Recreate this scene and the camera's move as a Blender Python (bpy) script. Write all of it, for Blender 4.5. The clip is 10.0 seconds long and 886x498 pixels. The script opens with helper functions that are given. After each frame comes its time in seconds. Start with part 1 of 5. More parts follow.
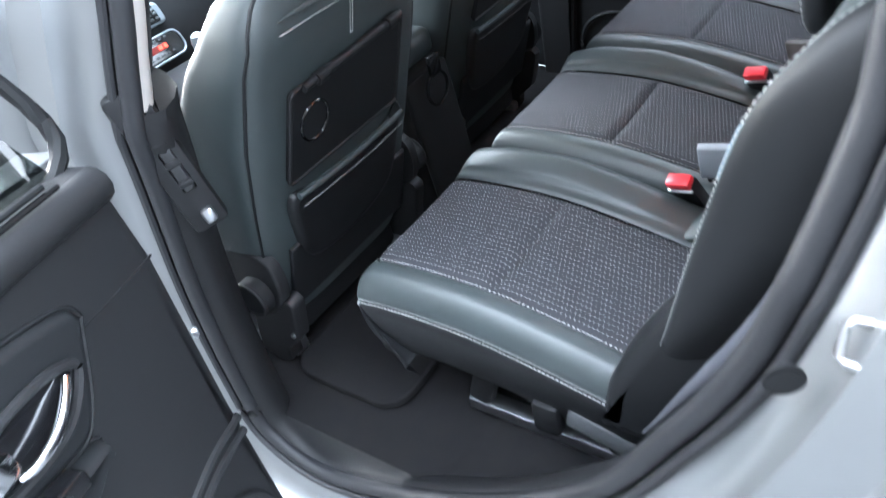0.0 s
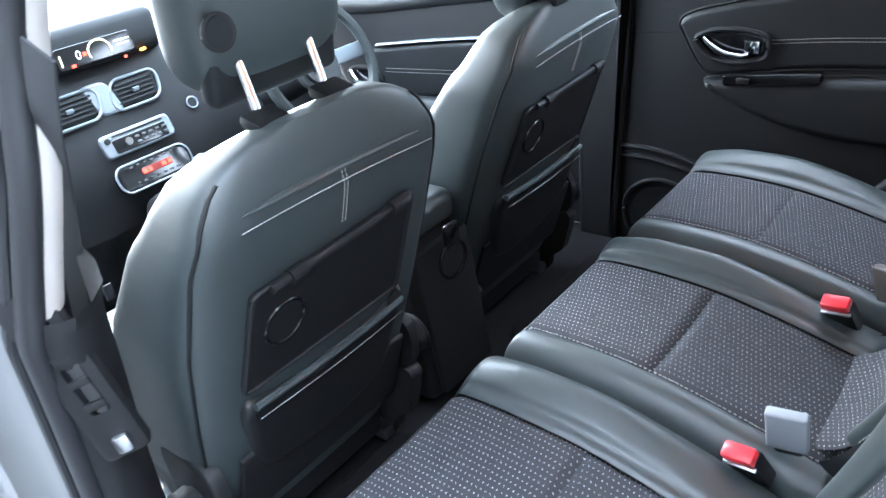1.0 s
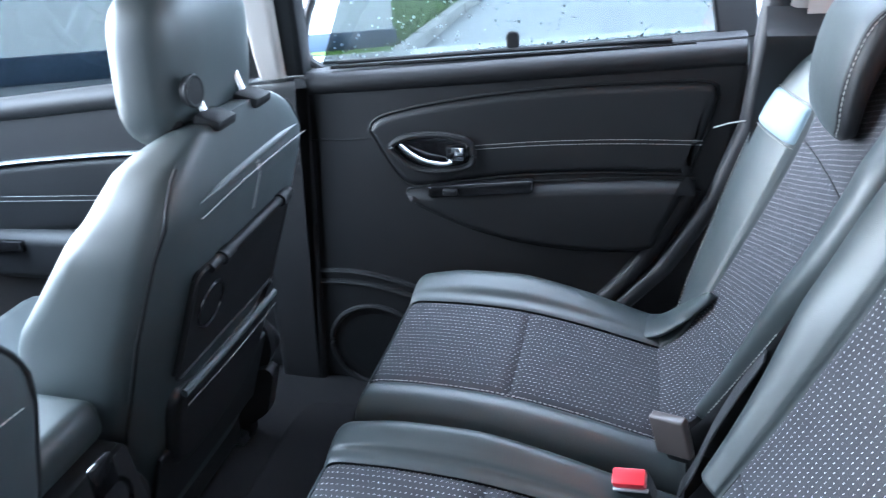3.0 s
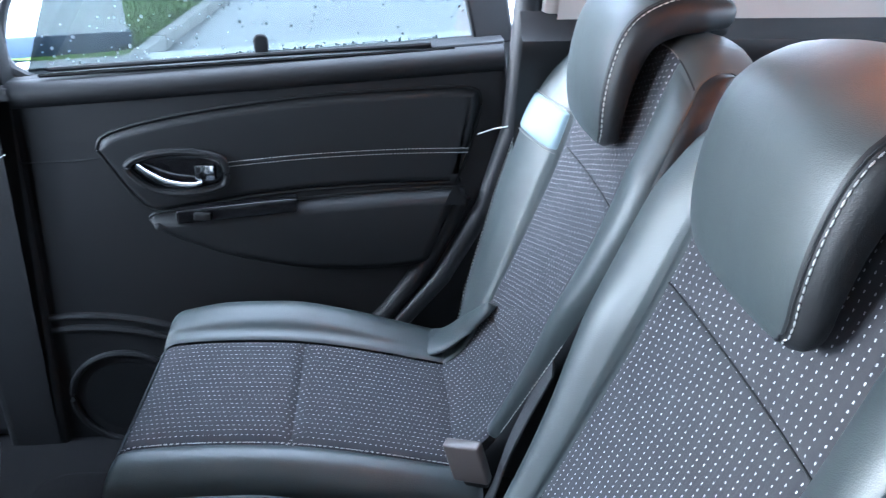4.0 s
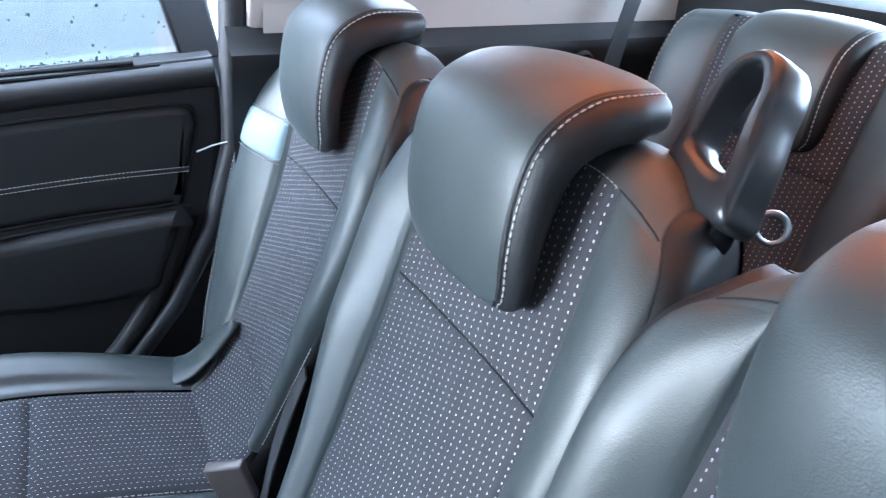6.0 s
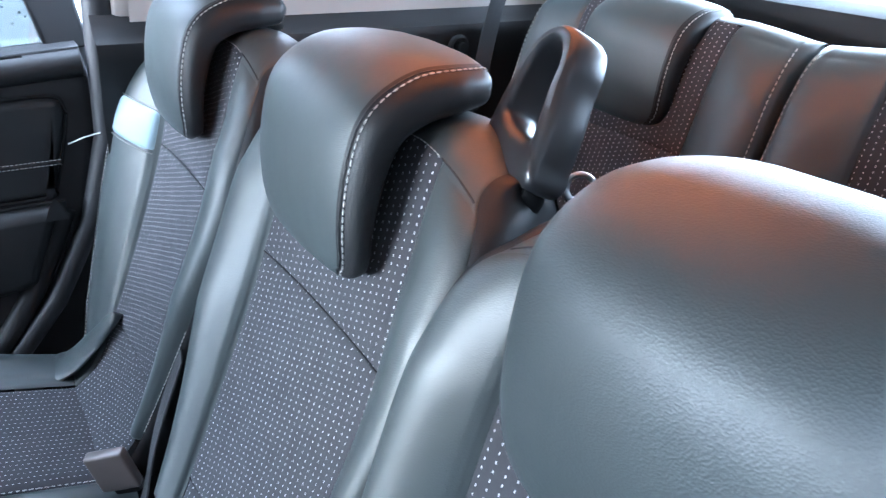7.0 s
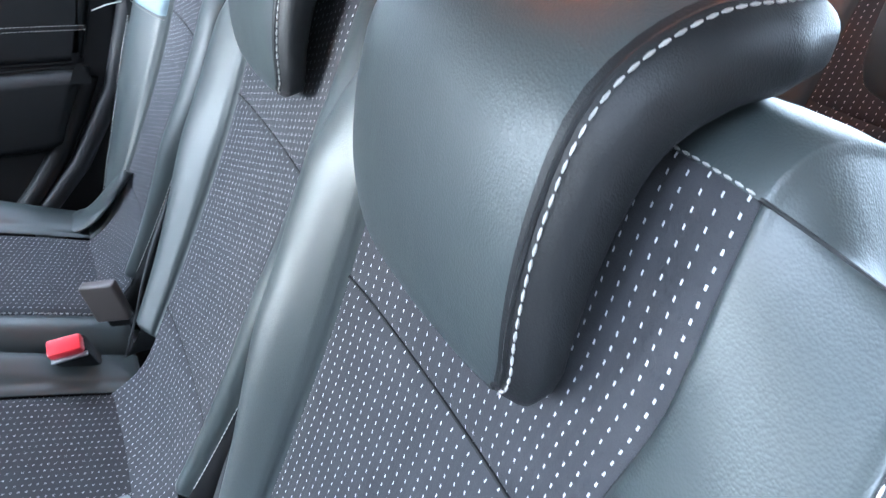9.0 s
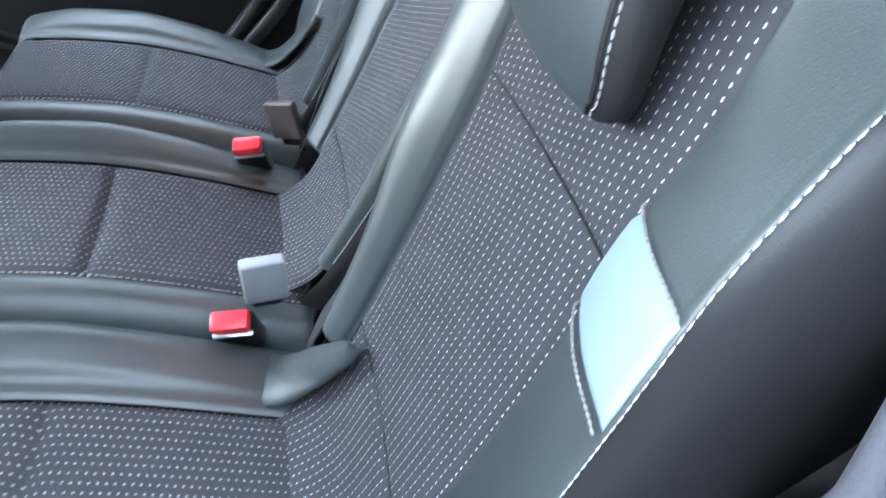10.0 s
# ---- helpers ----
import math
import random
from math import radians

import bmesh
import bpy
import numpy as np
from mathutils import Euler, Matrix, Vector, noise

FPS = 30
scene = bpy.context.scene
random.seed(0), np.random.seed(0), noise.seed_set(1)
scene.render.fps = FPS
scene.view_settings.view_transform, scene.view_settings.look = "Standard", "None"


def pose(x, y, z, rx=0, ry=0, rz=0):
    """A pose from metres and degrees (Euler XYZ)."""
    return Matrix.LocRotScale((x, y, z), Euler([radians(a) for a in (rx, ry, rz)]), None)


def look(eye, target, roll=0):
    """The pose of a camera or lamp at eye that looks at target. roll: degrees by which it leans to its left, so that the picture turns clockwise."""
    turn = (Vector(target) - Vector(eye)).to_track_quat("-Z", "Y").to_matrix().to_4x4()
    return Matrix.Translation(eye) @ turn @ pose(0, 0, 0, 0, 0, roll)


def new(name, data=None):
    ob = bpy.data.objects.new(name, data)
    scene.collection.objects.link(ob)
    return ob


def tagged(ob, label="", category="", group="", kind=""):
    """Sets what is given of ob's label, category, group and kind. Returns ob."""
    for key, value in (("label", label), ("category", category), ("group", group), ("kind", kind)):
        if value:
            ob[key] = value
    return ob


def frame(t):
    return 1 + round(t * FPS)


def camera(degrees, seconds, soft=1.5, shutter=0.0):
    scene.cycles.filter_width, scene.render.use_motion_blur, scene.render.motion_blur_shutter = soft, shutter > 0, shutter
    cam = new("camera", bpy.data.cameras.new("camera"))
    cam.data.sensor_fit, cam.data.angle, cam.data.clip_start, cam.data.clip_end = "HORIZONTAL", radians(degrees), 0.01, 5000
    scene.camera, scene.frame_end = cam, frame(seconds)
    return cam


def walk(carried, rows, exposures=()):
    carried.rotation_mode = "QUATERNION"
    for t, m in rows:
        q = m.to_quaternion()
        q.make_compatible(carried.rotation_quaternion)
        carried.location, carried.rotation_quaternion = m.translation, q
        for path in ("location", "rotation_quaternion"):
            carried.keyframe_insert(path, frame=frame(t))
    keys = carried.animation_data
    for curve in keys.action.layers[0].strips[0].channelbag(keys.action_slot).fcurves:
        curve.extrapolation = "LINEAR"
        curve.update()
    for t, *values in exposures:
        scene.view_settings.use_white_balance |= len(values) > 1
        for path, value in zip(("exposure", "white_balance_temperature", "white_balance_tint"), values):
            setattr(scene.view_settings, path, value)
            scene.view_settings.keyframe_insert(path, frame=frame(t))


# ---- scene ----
cam = camera(62.4, 10.0, soft=1.25, shutter=0.25)
PATH = [
    (0, (0.738, -1.244, 1.491), (-0.333, -0.074, 0.272), -14.2),
    (0.5, (0.621, -1.091, 1.516), (-0.527, 0.127, 0.422), -10.3),
    (1, (0.575, -0.958, 1.501), (-0.602, 0.31, 0.498), -7.7),
    (1.5, (0.559, -0.832, 1.471), (-0.617, 0.499, 0.552), -5.8),
    (2, (0.488, -0.762, 1.464), (-0.551, 0.725, 0.621), -3.9),
    (3.3, (0.335, -0.541, 1.469), (0.085, 1.217, 0.548), -1.3),
    (3.5, (0.343, -0.513, 1.457), (0.227, 1.26, 0.539), -0.1),
    (4, (0.333, -0.48, 1.445), (0.499, 1.299, 0.545), 1.7),
    (4.5, (0.321, -0.467, 1.443), (0.705, 1.289, 0.566), 2.7),
    (5, (0.318, -0.468, 1.449), (0.902, 1.241, 0.591), 3.5),
    (5.5, (0.319, -0.484, 1.453), (1.049, 1.174, 0.605), 3.7),
    (7, (0.367, -0.586, 1.459), (1.393, 0.902, 0.602), 4.0),
    (7.5, (0.402, -0.62, 1.461), (1.472, 0.828, 0.59), 3.9),
    (8, (0.423, -0.653, 1.456), (1.491, 0.782, 0.563), 4.3),
    (8.5, (0.428, -0.688, 1.419), (1.431, 0.775, 0.494), 5.0),
    (9, (0.44, -0.726, 1.382), (1.293, 0.787, 0.391), 5.8),
    (9.5, (0.458, -0.785, 1.36), (1.107, 0.762, 0.271), 7.0),
    (10, (0.421, -0.863, 1.331), (0.878, 0.68, 0.144), 9.1),
]
walk(cam, [(t, look(eye, target, roll)) for t, eye, target, roll in PATH],
     exposures=[(t, e, k, 8) for t, e, k in ((0.0, 4.32, 5600), (1.0, 4.58, 5400), (2.0, 4.67, 5250), (3.3, 4.62, 5050), (4.5, 4.54, 5000), (5.5, 4.5, 4950), (7.5, 4.5, 4950), (9.0, 4.58, 5150), (10.0, 4.6, 5300))])

# ---- world and light: an overcast, bright wet day ----
world = bpy.data.worlds.new("overcast_sky")
scene.world = world
world.use_nodes = True
wn = world.node_tree
sky = wn.nodes.new("ShaderNodeTexSky")
sky.sky_type = 'NISHITA'
sky.sun_disc = False
sky.sun_elevation = radians(13)
sky.sun_rotation = radians(276)
sky.air_density = 1.2
sky.dust_density = 3.0
deck = wn.nodes.new("ShaderNodeMix")
deck.data_type = 'RGBA'
deck.inputs[0].default_value = 0.85
deck.inputs[7].default_value = (6.6, 6.75, 6.9, 1)
wn.links.new(sky.outputs[0], deck.inputs[6])
wn.links.new(deck.outputs[2], wn.nodes["Background"].inputs[0])
wn.nodes["Background"].inputs[1].default_value = 0.15
sun = new("sun", bpy.data.lights.new("sun", 'SUN'))
sun.data.energy = 1.05
sun.data.angle = radians(55)
sun.data.color = (1.0, 0.96, 0.92)
sun.matrix_world = look((-9.0, 1.0, 2.2), (0, 0, 0))

# added area lamps inside the glass brighten the cabin beyond what the sky gives
for name, at, to, wide, high, watts in (("rear_window_fill", (1.70, 0.0, 1.46), (0.0, 0.0, 1.05), 1.15, 0.24, 0.9), ("windscreen_fill", (-1.36, 0.0, 1.36), (1.0, 0.0, 1.05), 1.15, 0.55, 1.3)):
    lamp = new(name, bpy.data.lights.new(name, 'AREA'))
    lamp.data.shape, lamp.data.size, lamp.data.size_y, lamp.data.energy = 'RECTANGLE', wide, high, watts
    lamp.data.color = (0.93, 0.98, 1.0)
    lamp.matrix_world = look(at, to)

# ---- materials ----
def material(name, base, rough=0.5, metal=0.0, spec=0.5, grain=None, bump=0.0, vary=0.15, coat=0.0, tint=None, wear=6.0, coat_rough=0.08):
    """A surface with grain relief at one scale and soft colour and gloss changes at another."""
    m = bpy.data.materials.new(name)
    m.use_nodes = True
    nt = m.node_tree
    b = nt.nodes["Principled BSDF"]
    b.inputs["Metallic"].default_value = metal
    b.inputs["Specular IOR Level"].default_value = spec
    b.inputs["Coat Weight"].default_value = coat
    b.inputs["Coat Roughness"].default_value = coat_rough
    tc = nt.nodes.new("ShaderNodeTexCoord")
    n1 = nt.nodes.new("ShaderNodeTexNoise")
    n1.inputs["Scale"].default_value = wear
    n1.inputs["Detail"].default_value = 5
    nt.links.new(tc.outputs["Object"], n1.inputs["Vector"])
    mix = nt.nodes.new("ShaderNodeMix")
    mix.data_type = 'RGBA'
    other = tint or tuple(c * (1 - vary) for c in base)
    mix.inputs[6].default_value = (*base, 1)
    mix.inputs[7].default_value = (*other, 1)
    nt.links.new(n1.outputs["Fac"], mix.inputs[0])
    nt.links.new(mix.outputs[2], b.inputs["Base Color"])
    rr = nt.nodes.new("ShaderNodeMapRange")
    rr.inputs[3].default_value = max(rough - 0.06, 0.02)
    rr.inputs[4].default_value = min(rough + 0.06, 1)
    nt.links.new(n1.outputs["Fac"], rr.inputs[0])
    nt.links.new(rr.outputs[0], b.inputs["Roughness"])
    if grain:
        kind, scale = grain
        g = nt.nodes.new("ShaderNodeTexVoronoi" if kind == "cell" else "ShaderNodeTexNoise")
        g.inputs["Scale"].default_value = scale
        if kind == "noise":
            g.inputs["Detail"].default_value = 4
        nt.links.new(tc.outputs["Object"], g.inputs["Vector"])
        bp = nt.nodes.new("ShaderNodeBump")
        bp.inputs["Strength"].default_value = bump
        bp.inputs["Distance"].default_value = 0.002
        nt.links.new(g.outputs[0], bp.inputs["Height"])
        nt.links.new(bp.outputs[0], b.inputs["Normal"])
    return m


def math_node(nt, op, a, b=None, c=None):
    n = nt.nodes.new("ShaderNodeMath")
    n.operation = op
    for i, v in enumerate((a, b, c)):
        if v is None:
            continue
        if isinstance(v, (int, float)):
            n.inputs[i].default_value = v
        else:
            nt.links.new(v, n.inputs[i])
    return n.outputs[0]


def cloth_material(name, base, thread, pitch_u, pitch_v):
    """Woven seat cloth with rows of small pale thread dashes, laid out in metres of the panel."""
    m = material(name, base, rough=0.85, spec=0.25, grain=("noise", 1400.0), bump=0.5, vary=0.3, wear=40.0)
    nt = m.node_tree
    b = nt.nodes["Principled BSDF"]
    uv = nt.nodes.new("ShaderNodeUVMap")
    sep = nt.nodes.new("ShaderNodeSeparateXYZ")
    nt.links.new(uv.outputs[0], sep.inputs[0])
    u = math_node(nt, 'DIVIDE', sep.outputs[0], pitch_u)
    shift = math_node(nt, 'MULTIPLY', math_node(nt, 'MODULO', math_node(nt, 'FLOOR', u), 2.0), 0.5)
    v = math_node(nt, 'ADD', math_node(nt, 'DIVIDE', sep.outputs[1], pitch_v), shift)
    du = math_node(nt, 'ABSOLUTE', math_node(nt, 'SUBTRACT', math_node(nt, 'FRACT', u), 0.5))
    dv = math_node(nt, 'ABSOLUTE', math_node(nt, 'SUBTRACT', math_node(nt, 'FRACT', v), 0.5))
    dash = math_node(nt, 'MULTIPLY', math_node(nt, 'LESS_THAN', du, 0.050), math_node(nt, 'LESS_THAN', dv, 0.165))
    old = b.inputs["Base Color"].links[0].from_socket
    mx = nt.nodes.new("ShaderNodeMix")
    mx.data_type = 'RGBA'
    nt.links.new(dash, mx.inputs[0])
    nt.links.new(old, mx.inputs[6])
    mx.inputs[7].default_value = (*thread, 1)
    nt.links.new(mx.outputs[2], b.inputs["Base Color"])
    # ribs between the rows
    rib = math_node(nt, 'SINE', math_node(nt, 'MULTIPLY', u, 12.566))
    b2 = nt.nodes.new("ShaderNodeBump")
    b2.inputs["Strength"].default_value = 0.10
    b2.inputs["Distance"].default_value = 0.0006
    nt.links.new(math_node(nt, 'ADD', rib, math_node(nt, 'MULTIPLY', dash, 1.5)), b2.inputs["Height"])
    nt.links.new(b.inputs["Normal"].links[0].from_socket, b2.inputs["Normal"])
    nt.links.new(b2.outputs[0], b.inputs["Normal"])
    return m


def glass_material(name, tint, gloss_rough=0.02):
    m = bpy.data.materials.new(name)
    m.use_nodes = True
    nt = m.node_tree
    nt.nodes.remove(nt.nodes["Principled BSDF"])
    tr = nt.nodes.new("ShaderNodeBsdfTransparent")
    tr.inputs[0].default_value = (*tint, 1)
    gl = nt.nodes.new("ShaderNodeBsdfGlossy")
    gl.inputs["Roughness"].default_value = gloss_rough
    lw = nt.nodes.new("ShaderNodeLayerWeight")
    fac = math_node(nt, 'ADD', math_node(nt, 'MULTIPLY', math_node(nt, 'POWER', lw.outputs["Facing"], 5.0), 0.8), 0.05)
    mx = nt.nodes.new("ShaderNodeMixShader")
    nt.links.new(fac, mx.inputs[0])
    nt.links.new(tr.outputs[0], mx.inputs[1])
    nt.links.new(gl.outputs[0], mx.inputs[2])
    nt.links.new(mx.outputs[0], nt.nodes["Material Output"].inputs[0])
    return m


def glow_material(name, color, strength):
    m = material(name, color, 0.4)
    b = m.node_tree.nodes["Principled BSDF"]
    b.inputs["Emission Color"].default_value = (*color, 1)
    b.inputs["Emission Strength"].default_value = strength
    return m


LEATHER = material("black_leather", (0.039, 0.0500, 0.0520), 0.46, spec=0.75, grain=("cell", 760.0), bump=0.10, vary=0.25, wear=9.0)
def creased(m, scale, depth):
    """Adds soft, stretched creases under the grain of a hide."""
    nt = m.node_tree
    b = nt.nodes["Principled BSDF"]
    tc = nt.nodes.new("ShaderNodeTexCoord")
    mp = nt.nodes.new("ShaderNodeMapping")
    mp.inputs["Scale"].default_value = (1.0, 1.7, 0.8)
    nt.links.new(tc.outputs["Object"], mp.inputs["Vector"])
    height = None
    for k, w in ((1.0, 1.0), (4.0, 0.03)):
        n = nt.nodes.new("ShaderNodeTexNoise")
        n.inputs["Scale"].default_value = scale * k
        n.inputs["Detail"].default_value = 3
        n.inputs["Distortion"].default_value = 0.6
        nt.links.new(mp.outputs[0], n.inputs["Vector"])
        one = math_node(nt, 'MULTIPLY', n.outputs[0], w)
        height = one if height is None else math_node(nt, 'ADD', height, one)
    bp = nt.nodes.new("ShaderNodeBump")
    bp.inputs["Strength"].default_value = 1.0
    bp.inputs["Distance"].default_value = depth
    nt.links.new(height, bp.inputs["Height"])
    nt.links.new(b.inputs["Normal"].links[0].from_socket, bp.inputs["Normal"])
    nt.links.new(bp.outputs[0], b.inputs["Normal"])
    return m


creased(LEATHER, 15.0, 0.0005)
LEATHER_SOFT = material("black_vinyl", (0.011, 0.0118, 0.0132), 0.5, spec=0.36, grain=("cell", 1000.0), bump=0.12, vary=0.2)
CLOTH = cloth_material("dotted_cloth", (0.050, 0.0515, 0.058), (0.54, 0.54, 0.57), 0.0106, 0.0076)
PLASTIC = material("grained_plastic", (0.0130, 0.0132, 0.0145), 0.55, spec=0.32, grain=("noise", 900.0), bump=0.22, vary=0.2)
PLASTIC_GREY = material("grey_plastic", (0.075, 0.08, 0.085), 0.5, grain=("noise", 900.0), bump=0.2)
SATIN = material("satin_black_plastic", (0.020, 0.021, 0.023), 0.32, spec=0.6, grain=("noise", 900.0), bump=0.05, vary=0.1)
DARK = material("matt_black_plastic", (0.007, 0.0075, 0.0085), 0.6, spec=0.3, grain=("noise", 700.0), bump=0.2)
GLOSS = material("gloss_black", (0.008, 0.008, 0.009), 0.12, spec=0.6)
CARPET = material("black_carpet", (0.0085, 0.0088, 0.0108), 0.95, spec=0.1, grain=("noise", 500.0), bump=0.9, vary=0.45, tint=(0.016, 0.0150, 0.0145), wear=25)
FELT = material("seal_flock", (0.050, 0.053, 0.064), 0.9, grain=("noise", 420.0), bump=0.3)
RUBBER = material("rubber_seal", (0.014, 0.0145, 0.017), 0.55, grain=("noise", 300.0), bump=0.15)
PAINT = material("silver_paint", (0.20, 0.206, 0.21), 0.34, metal=0.5, coat=0.6, grain=("noise", 2500.0), bump=0.03, vary=0.08)
CREAM = material("beige_trim", (0.42, 0.395, 0.365), 0.75, spec=0.3, grain=("noise", 600.0), bump=0.2, vary=0.06)
LINER = material("beige_headliner", (0.68, 0.62, 0.55), 0.95, spec=0.1, grain=("noise", 900.0), bump=0.4, vary=0.08)
CHROME = material("chrome", (0.82, 0.83, 0.85), 0.12, metal=1.0)
STEEL = material("brushed_steel", (0.55, 0.56, 0.58), 0.3, metal=1.0)
ALU = material("aluminium_trim", (0.30, 0.33, 0.36), 0.35, metal=0.6)
THREAD = material("pale_thread", (0.46, 0.46, 0.445), 0.8, grain=("noise", 2000.0), bump=0.3)
RED = material("red_button", (0.72, 0.03, 0.045), 0.35, vary=0.1)
TAG = material("pale_fabric_tag", (0.20, 0.27, 0.31), 0.7, grain=("noise", 1500.0), bump=0.2, vary=0.08)
TAG_EDGE = material("grey_serged_edge", (0.20, 0.20, 0.195), 0.8, grain=("noise", 2000.0), bump=0.4)
TONGUE = material("grey_buckle", (0.30, 0.33, 0.36), 0.4, vary=0.15)
BELT = material("seat_belt_webbing", (0.028, 0.03, 0.033), 0.8, grain=("noise", 900.0), bump=0.5)
GLASS = glass_material("tinted_window_glass", (0.30, 0.322, 0.322))
CLEAR = glass_material("clear_glass", (0.86, 0.92, 0.93))
REAR_GLASS = glass_material("rear_window_glass", (0.60, 0.66, 0.67))


# ---- mesh helpers ----
class Curve:
    """A smooth curve through points, taken at 0 .. len - 1."""

    def __init__(self, pts, closed=False):
        self.p, self.closed = np.array(pts, float), closed
        self.n = len(pts) if closed else len(pts) - 1

    def __call__(self, t):
        p, m = self.p, len(self.p)
        if self.closed:
            t = t % m
            i = int(t) % m
            a, b, c, d = p[(i - 1) % m], p[i], p[(i + 1) % m], p[(i + 2) % m]
        else:
            t = min(max(t, 0.0), m - 1.0)
            i = min(int(t), m - 2)
            b, c = p[i], p[i + 1]
            a = p[i - 1] if i > 0 else 2 * b - c
            d = p[i + 2] if i + 2 < m else 2 * c - b
        f = t - int(t) if self.closed else t - i
        return 0.5 * ((2 * b) + (c - a) * f + (2 * a - 5 * b + 4 * c - d) * f * f + (3 * b - a - 3 * c + d) * f ** 3)

    def line(self, count):
        k = count if self.closed else count - 1
        return [self(self.n * i / k) for i in range(count)]


class Profile(Curve):
    """A smooth curve through unevenly spaced points that does not overshoot in short steps."""

    def __call__(self, t):
        p, m = self.p, len(self.p)
        t = min(max(t, 0.0), m - 1.0)
        i = min(int(t), m - 2)
        step = np.linalg.norm(np.diff(p, axis=0), axis=1) + 1e-9

        def slope(k):
            a, b = max(k - 1, 0), min(k + 1, m - 1)
            return (p[b] - p[a]) / step[a:b].sum()
        f, h = t - i, step[i]
        return (2 * f ** 3 - 3 * f ** 2 + 1) * p[i] + (f ** 3 - 2 * f ** 2 + f) * h * slope(i) + (3 * f ** 2 - 2 * f ** 3) * p[i + 1] + (f ** 3 - f ** 2) * h * slope(i + 1)


def lerp(xs, ys):
    return lambda x: float(np.interp(x, xs, ys))


def eased(xs, ys, r=0.45):
    """A piecewise line with its corners rounded."""
    return lambda x: float(np.mean(np.interp([x + d * r for d in (-1, -0.5, 0, 0.5, 1)], xs, ys)))


def empty(name, at=(0, 0, 0), **tags):
    ob = new(name)
    ob.location = at
    ob.empty_display_size = 0.05
    tagged(ob, **tags)
    return ob


def finish(bm, name, mat, sharp=40):
    bmesh.ops.recalc_face_normals(bm, faces=bm.faces)
    lim = radians(sharp)
    for e in bm.edges:
        e.smooth = len(e.link_faces) != 2 or e.calc_face_angle(0) < lim
    for f in bm.faces:
        f.smooth = True
    me = bpy.data.meshes.new(name)
    bm.to_mesh(me)
    bm.free()
    me.materials.append(mat)
    return me


def part(name, bm, mat, parent=None, label="", sharp=40):
    """Links a bmesh as one mesh object under a thing or part."""
    ob = new(name, finish(bm, name, mat, sharp))
    if parent is not None:
        ob.parent = parent
        ob.matrix_parent_inverse = offset_of(parent).inverted()
    if label:
        ob["label"] = label
    return ob


def offset_of(ob):
    """Where an object of this script stands in the world."""
    if ob.parent is None:
        return ob.matrix_basis.copy()
    return offset_of(ob.parent) @ ob.matrix_parent_inverse @ ob.matrix_basis


def thing(name, bm, mat, label, category, group="", kind="", sharp=40):
    return tagged(part(name, bm, mat, None, "", sharp), label, category, group, kind)


def grid_mesh(P, close_u=False, close_v=False, uv=None, bm=None, cap=False):
    """A bmesh from rows of points."""
    bm = bm or bmesh.new()
    P = np.asarray(P, float)
    nu, nv = P.shape[:2]
    V = [[bm.verts.new(P[i, j]) for j in range(nv)] for i in range(nu)]
    layer = bm.loops.layers.uv.verify() if uv is not None else None
    for i in range(nu if close_u else nu - 1):
        for j in range(nv if close_v else nv - 1):
            ids = [(i, j), ((i + 1) % nu, j), ((i + 1) % nu, (j + 1) % nv), (i, (j + 1) % nv)]
            f = bm.faces.new([V[a][b] for a, b in ids])
            if layer is not None:
                for lp, (a, b) in zip(f.loops, ids):
                    lp[layer].uv = uv[a][b]
    if cap:
        for row in (V[0], V[-1]):
            bm.faces.new(row)
    return bm


def ease(t, k=0.6):
    return t - k * math.sin(2 * math.pi * t) / (2 * math.pi)


def smooth(t):
    t = np.clip(t, 0, 1)
    return t * t * (3 - 2 * t)


def patch(f, u0, u1, v0, v1, nu=24, nv=24, dip=0.005, r=0.012, edges="uUvV", out=(0, 0, 1), upright=True):
    """A padded panel of the surface f(u, v): it sinks by dip at its sewn edges. out: roughly its outward side."""
    us = [u0 + (u1 - u0) * ease(i / nu) for i in range(nu + 1)]
    vs = [v0 + (v1 - v0) * ease(j / nv) for j in range(nv + 1)]
    P = np.array([[f(u, v) for v in vs] for u in us])
    Nn = np.cross(np.gradient(P, axis=0), np.gradient(P, axis=1))
    Nn /= np.linalg.norm(Nn, axis=2, keepdims=True) + 1e-12
    mid = Nn[nu // 2, nv // 2]
    if np.dot(mid, out) < 0:
        Nn = -Nn
    lu = np.concatenate([np.zeros((1, nv + 1)), np.cumsum(np.linalg.norm(np.diff(P, axis=0), axis=2), axis=0)])
    lv = np.concatenate([np.zeros((nu + 1, 1)), np.cumsum(np.linalg.norm(np.diff(P, axis=1), axis=2), axis=1)], axis=1)
    w = np.ones(P.shape[:2])
    if "u" in edges: w *= np.sqrt(smooth(lu / r))
    if "U" in edges: w *= np.sqrt(smooth((lu[-1:] - lu) / r))
    if "v" in edges: w *= np.sqrt(smooth(lv / r))
    if "V" in edges: w *= np.sqrt(smooth((lv[:, -1:] - lv) / r))
    P = P + Nn * (dip * (w - 1))[..., None]
    # panel metres: rows stay parallel to the middle line
    uu = lu[:, nv // 2][:, None] + 0 * lu
    vv = lv - lv[:, nv // 2][:, None]
    return grid_mesh(P, uv=np.stack([uu, vv] if upright else [vv, uu], axis=2))


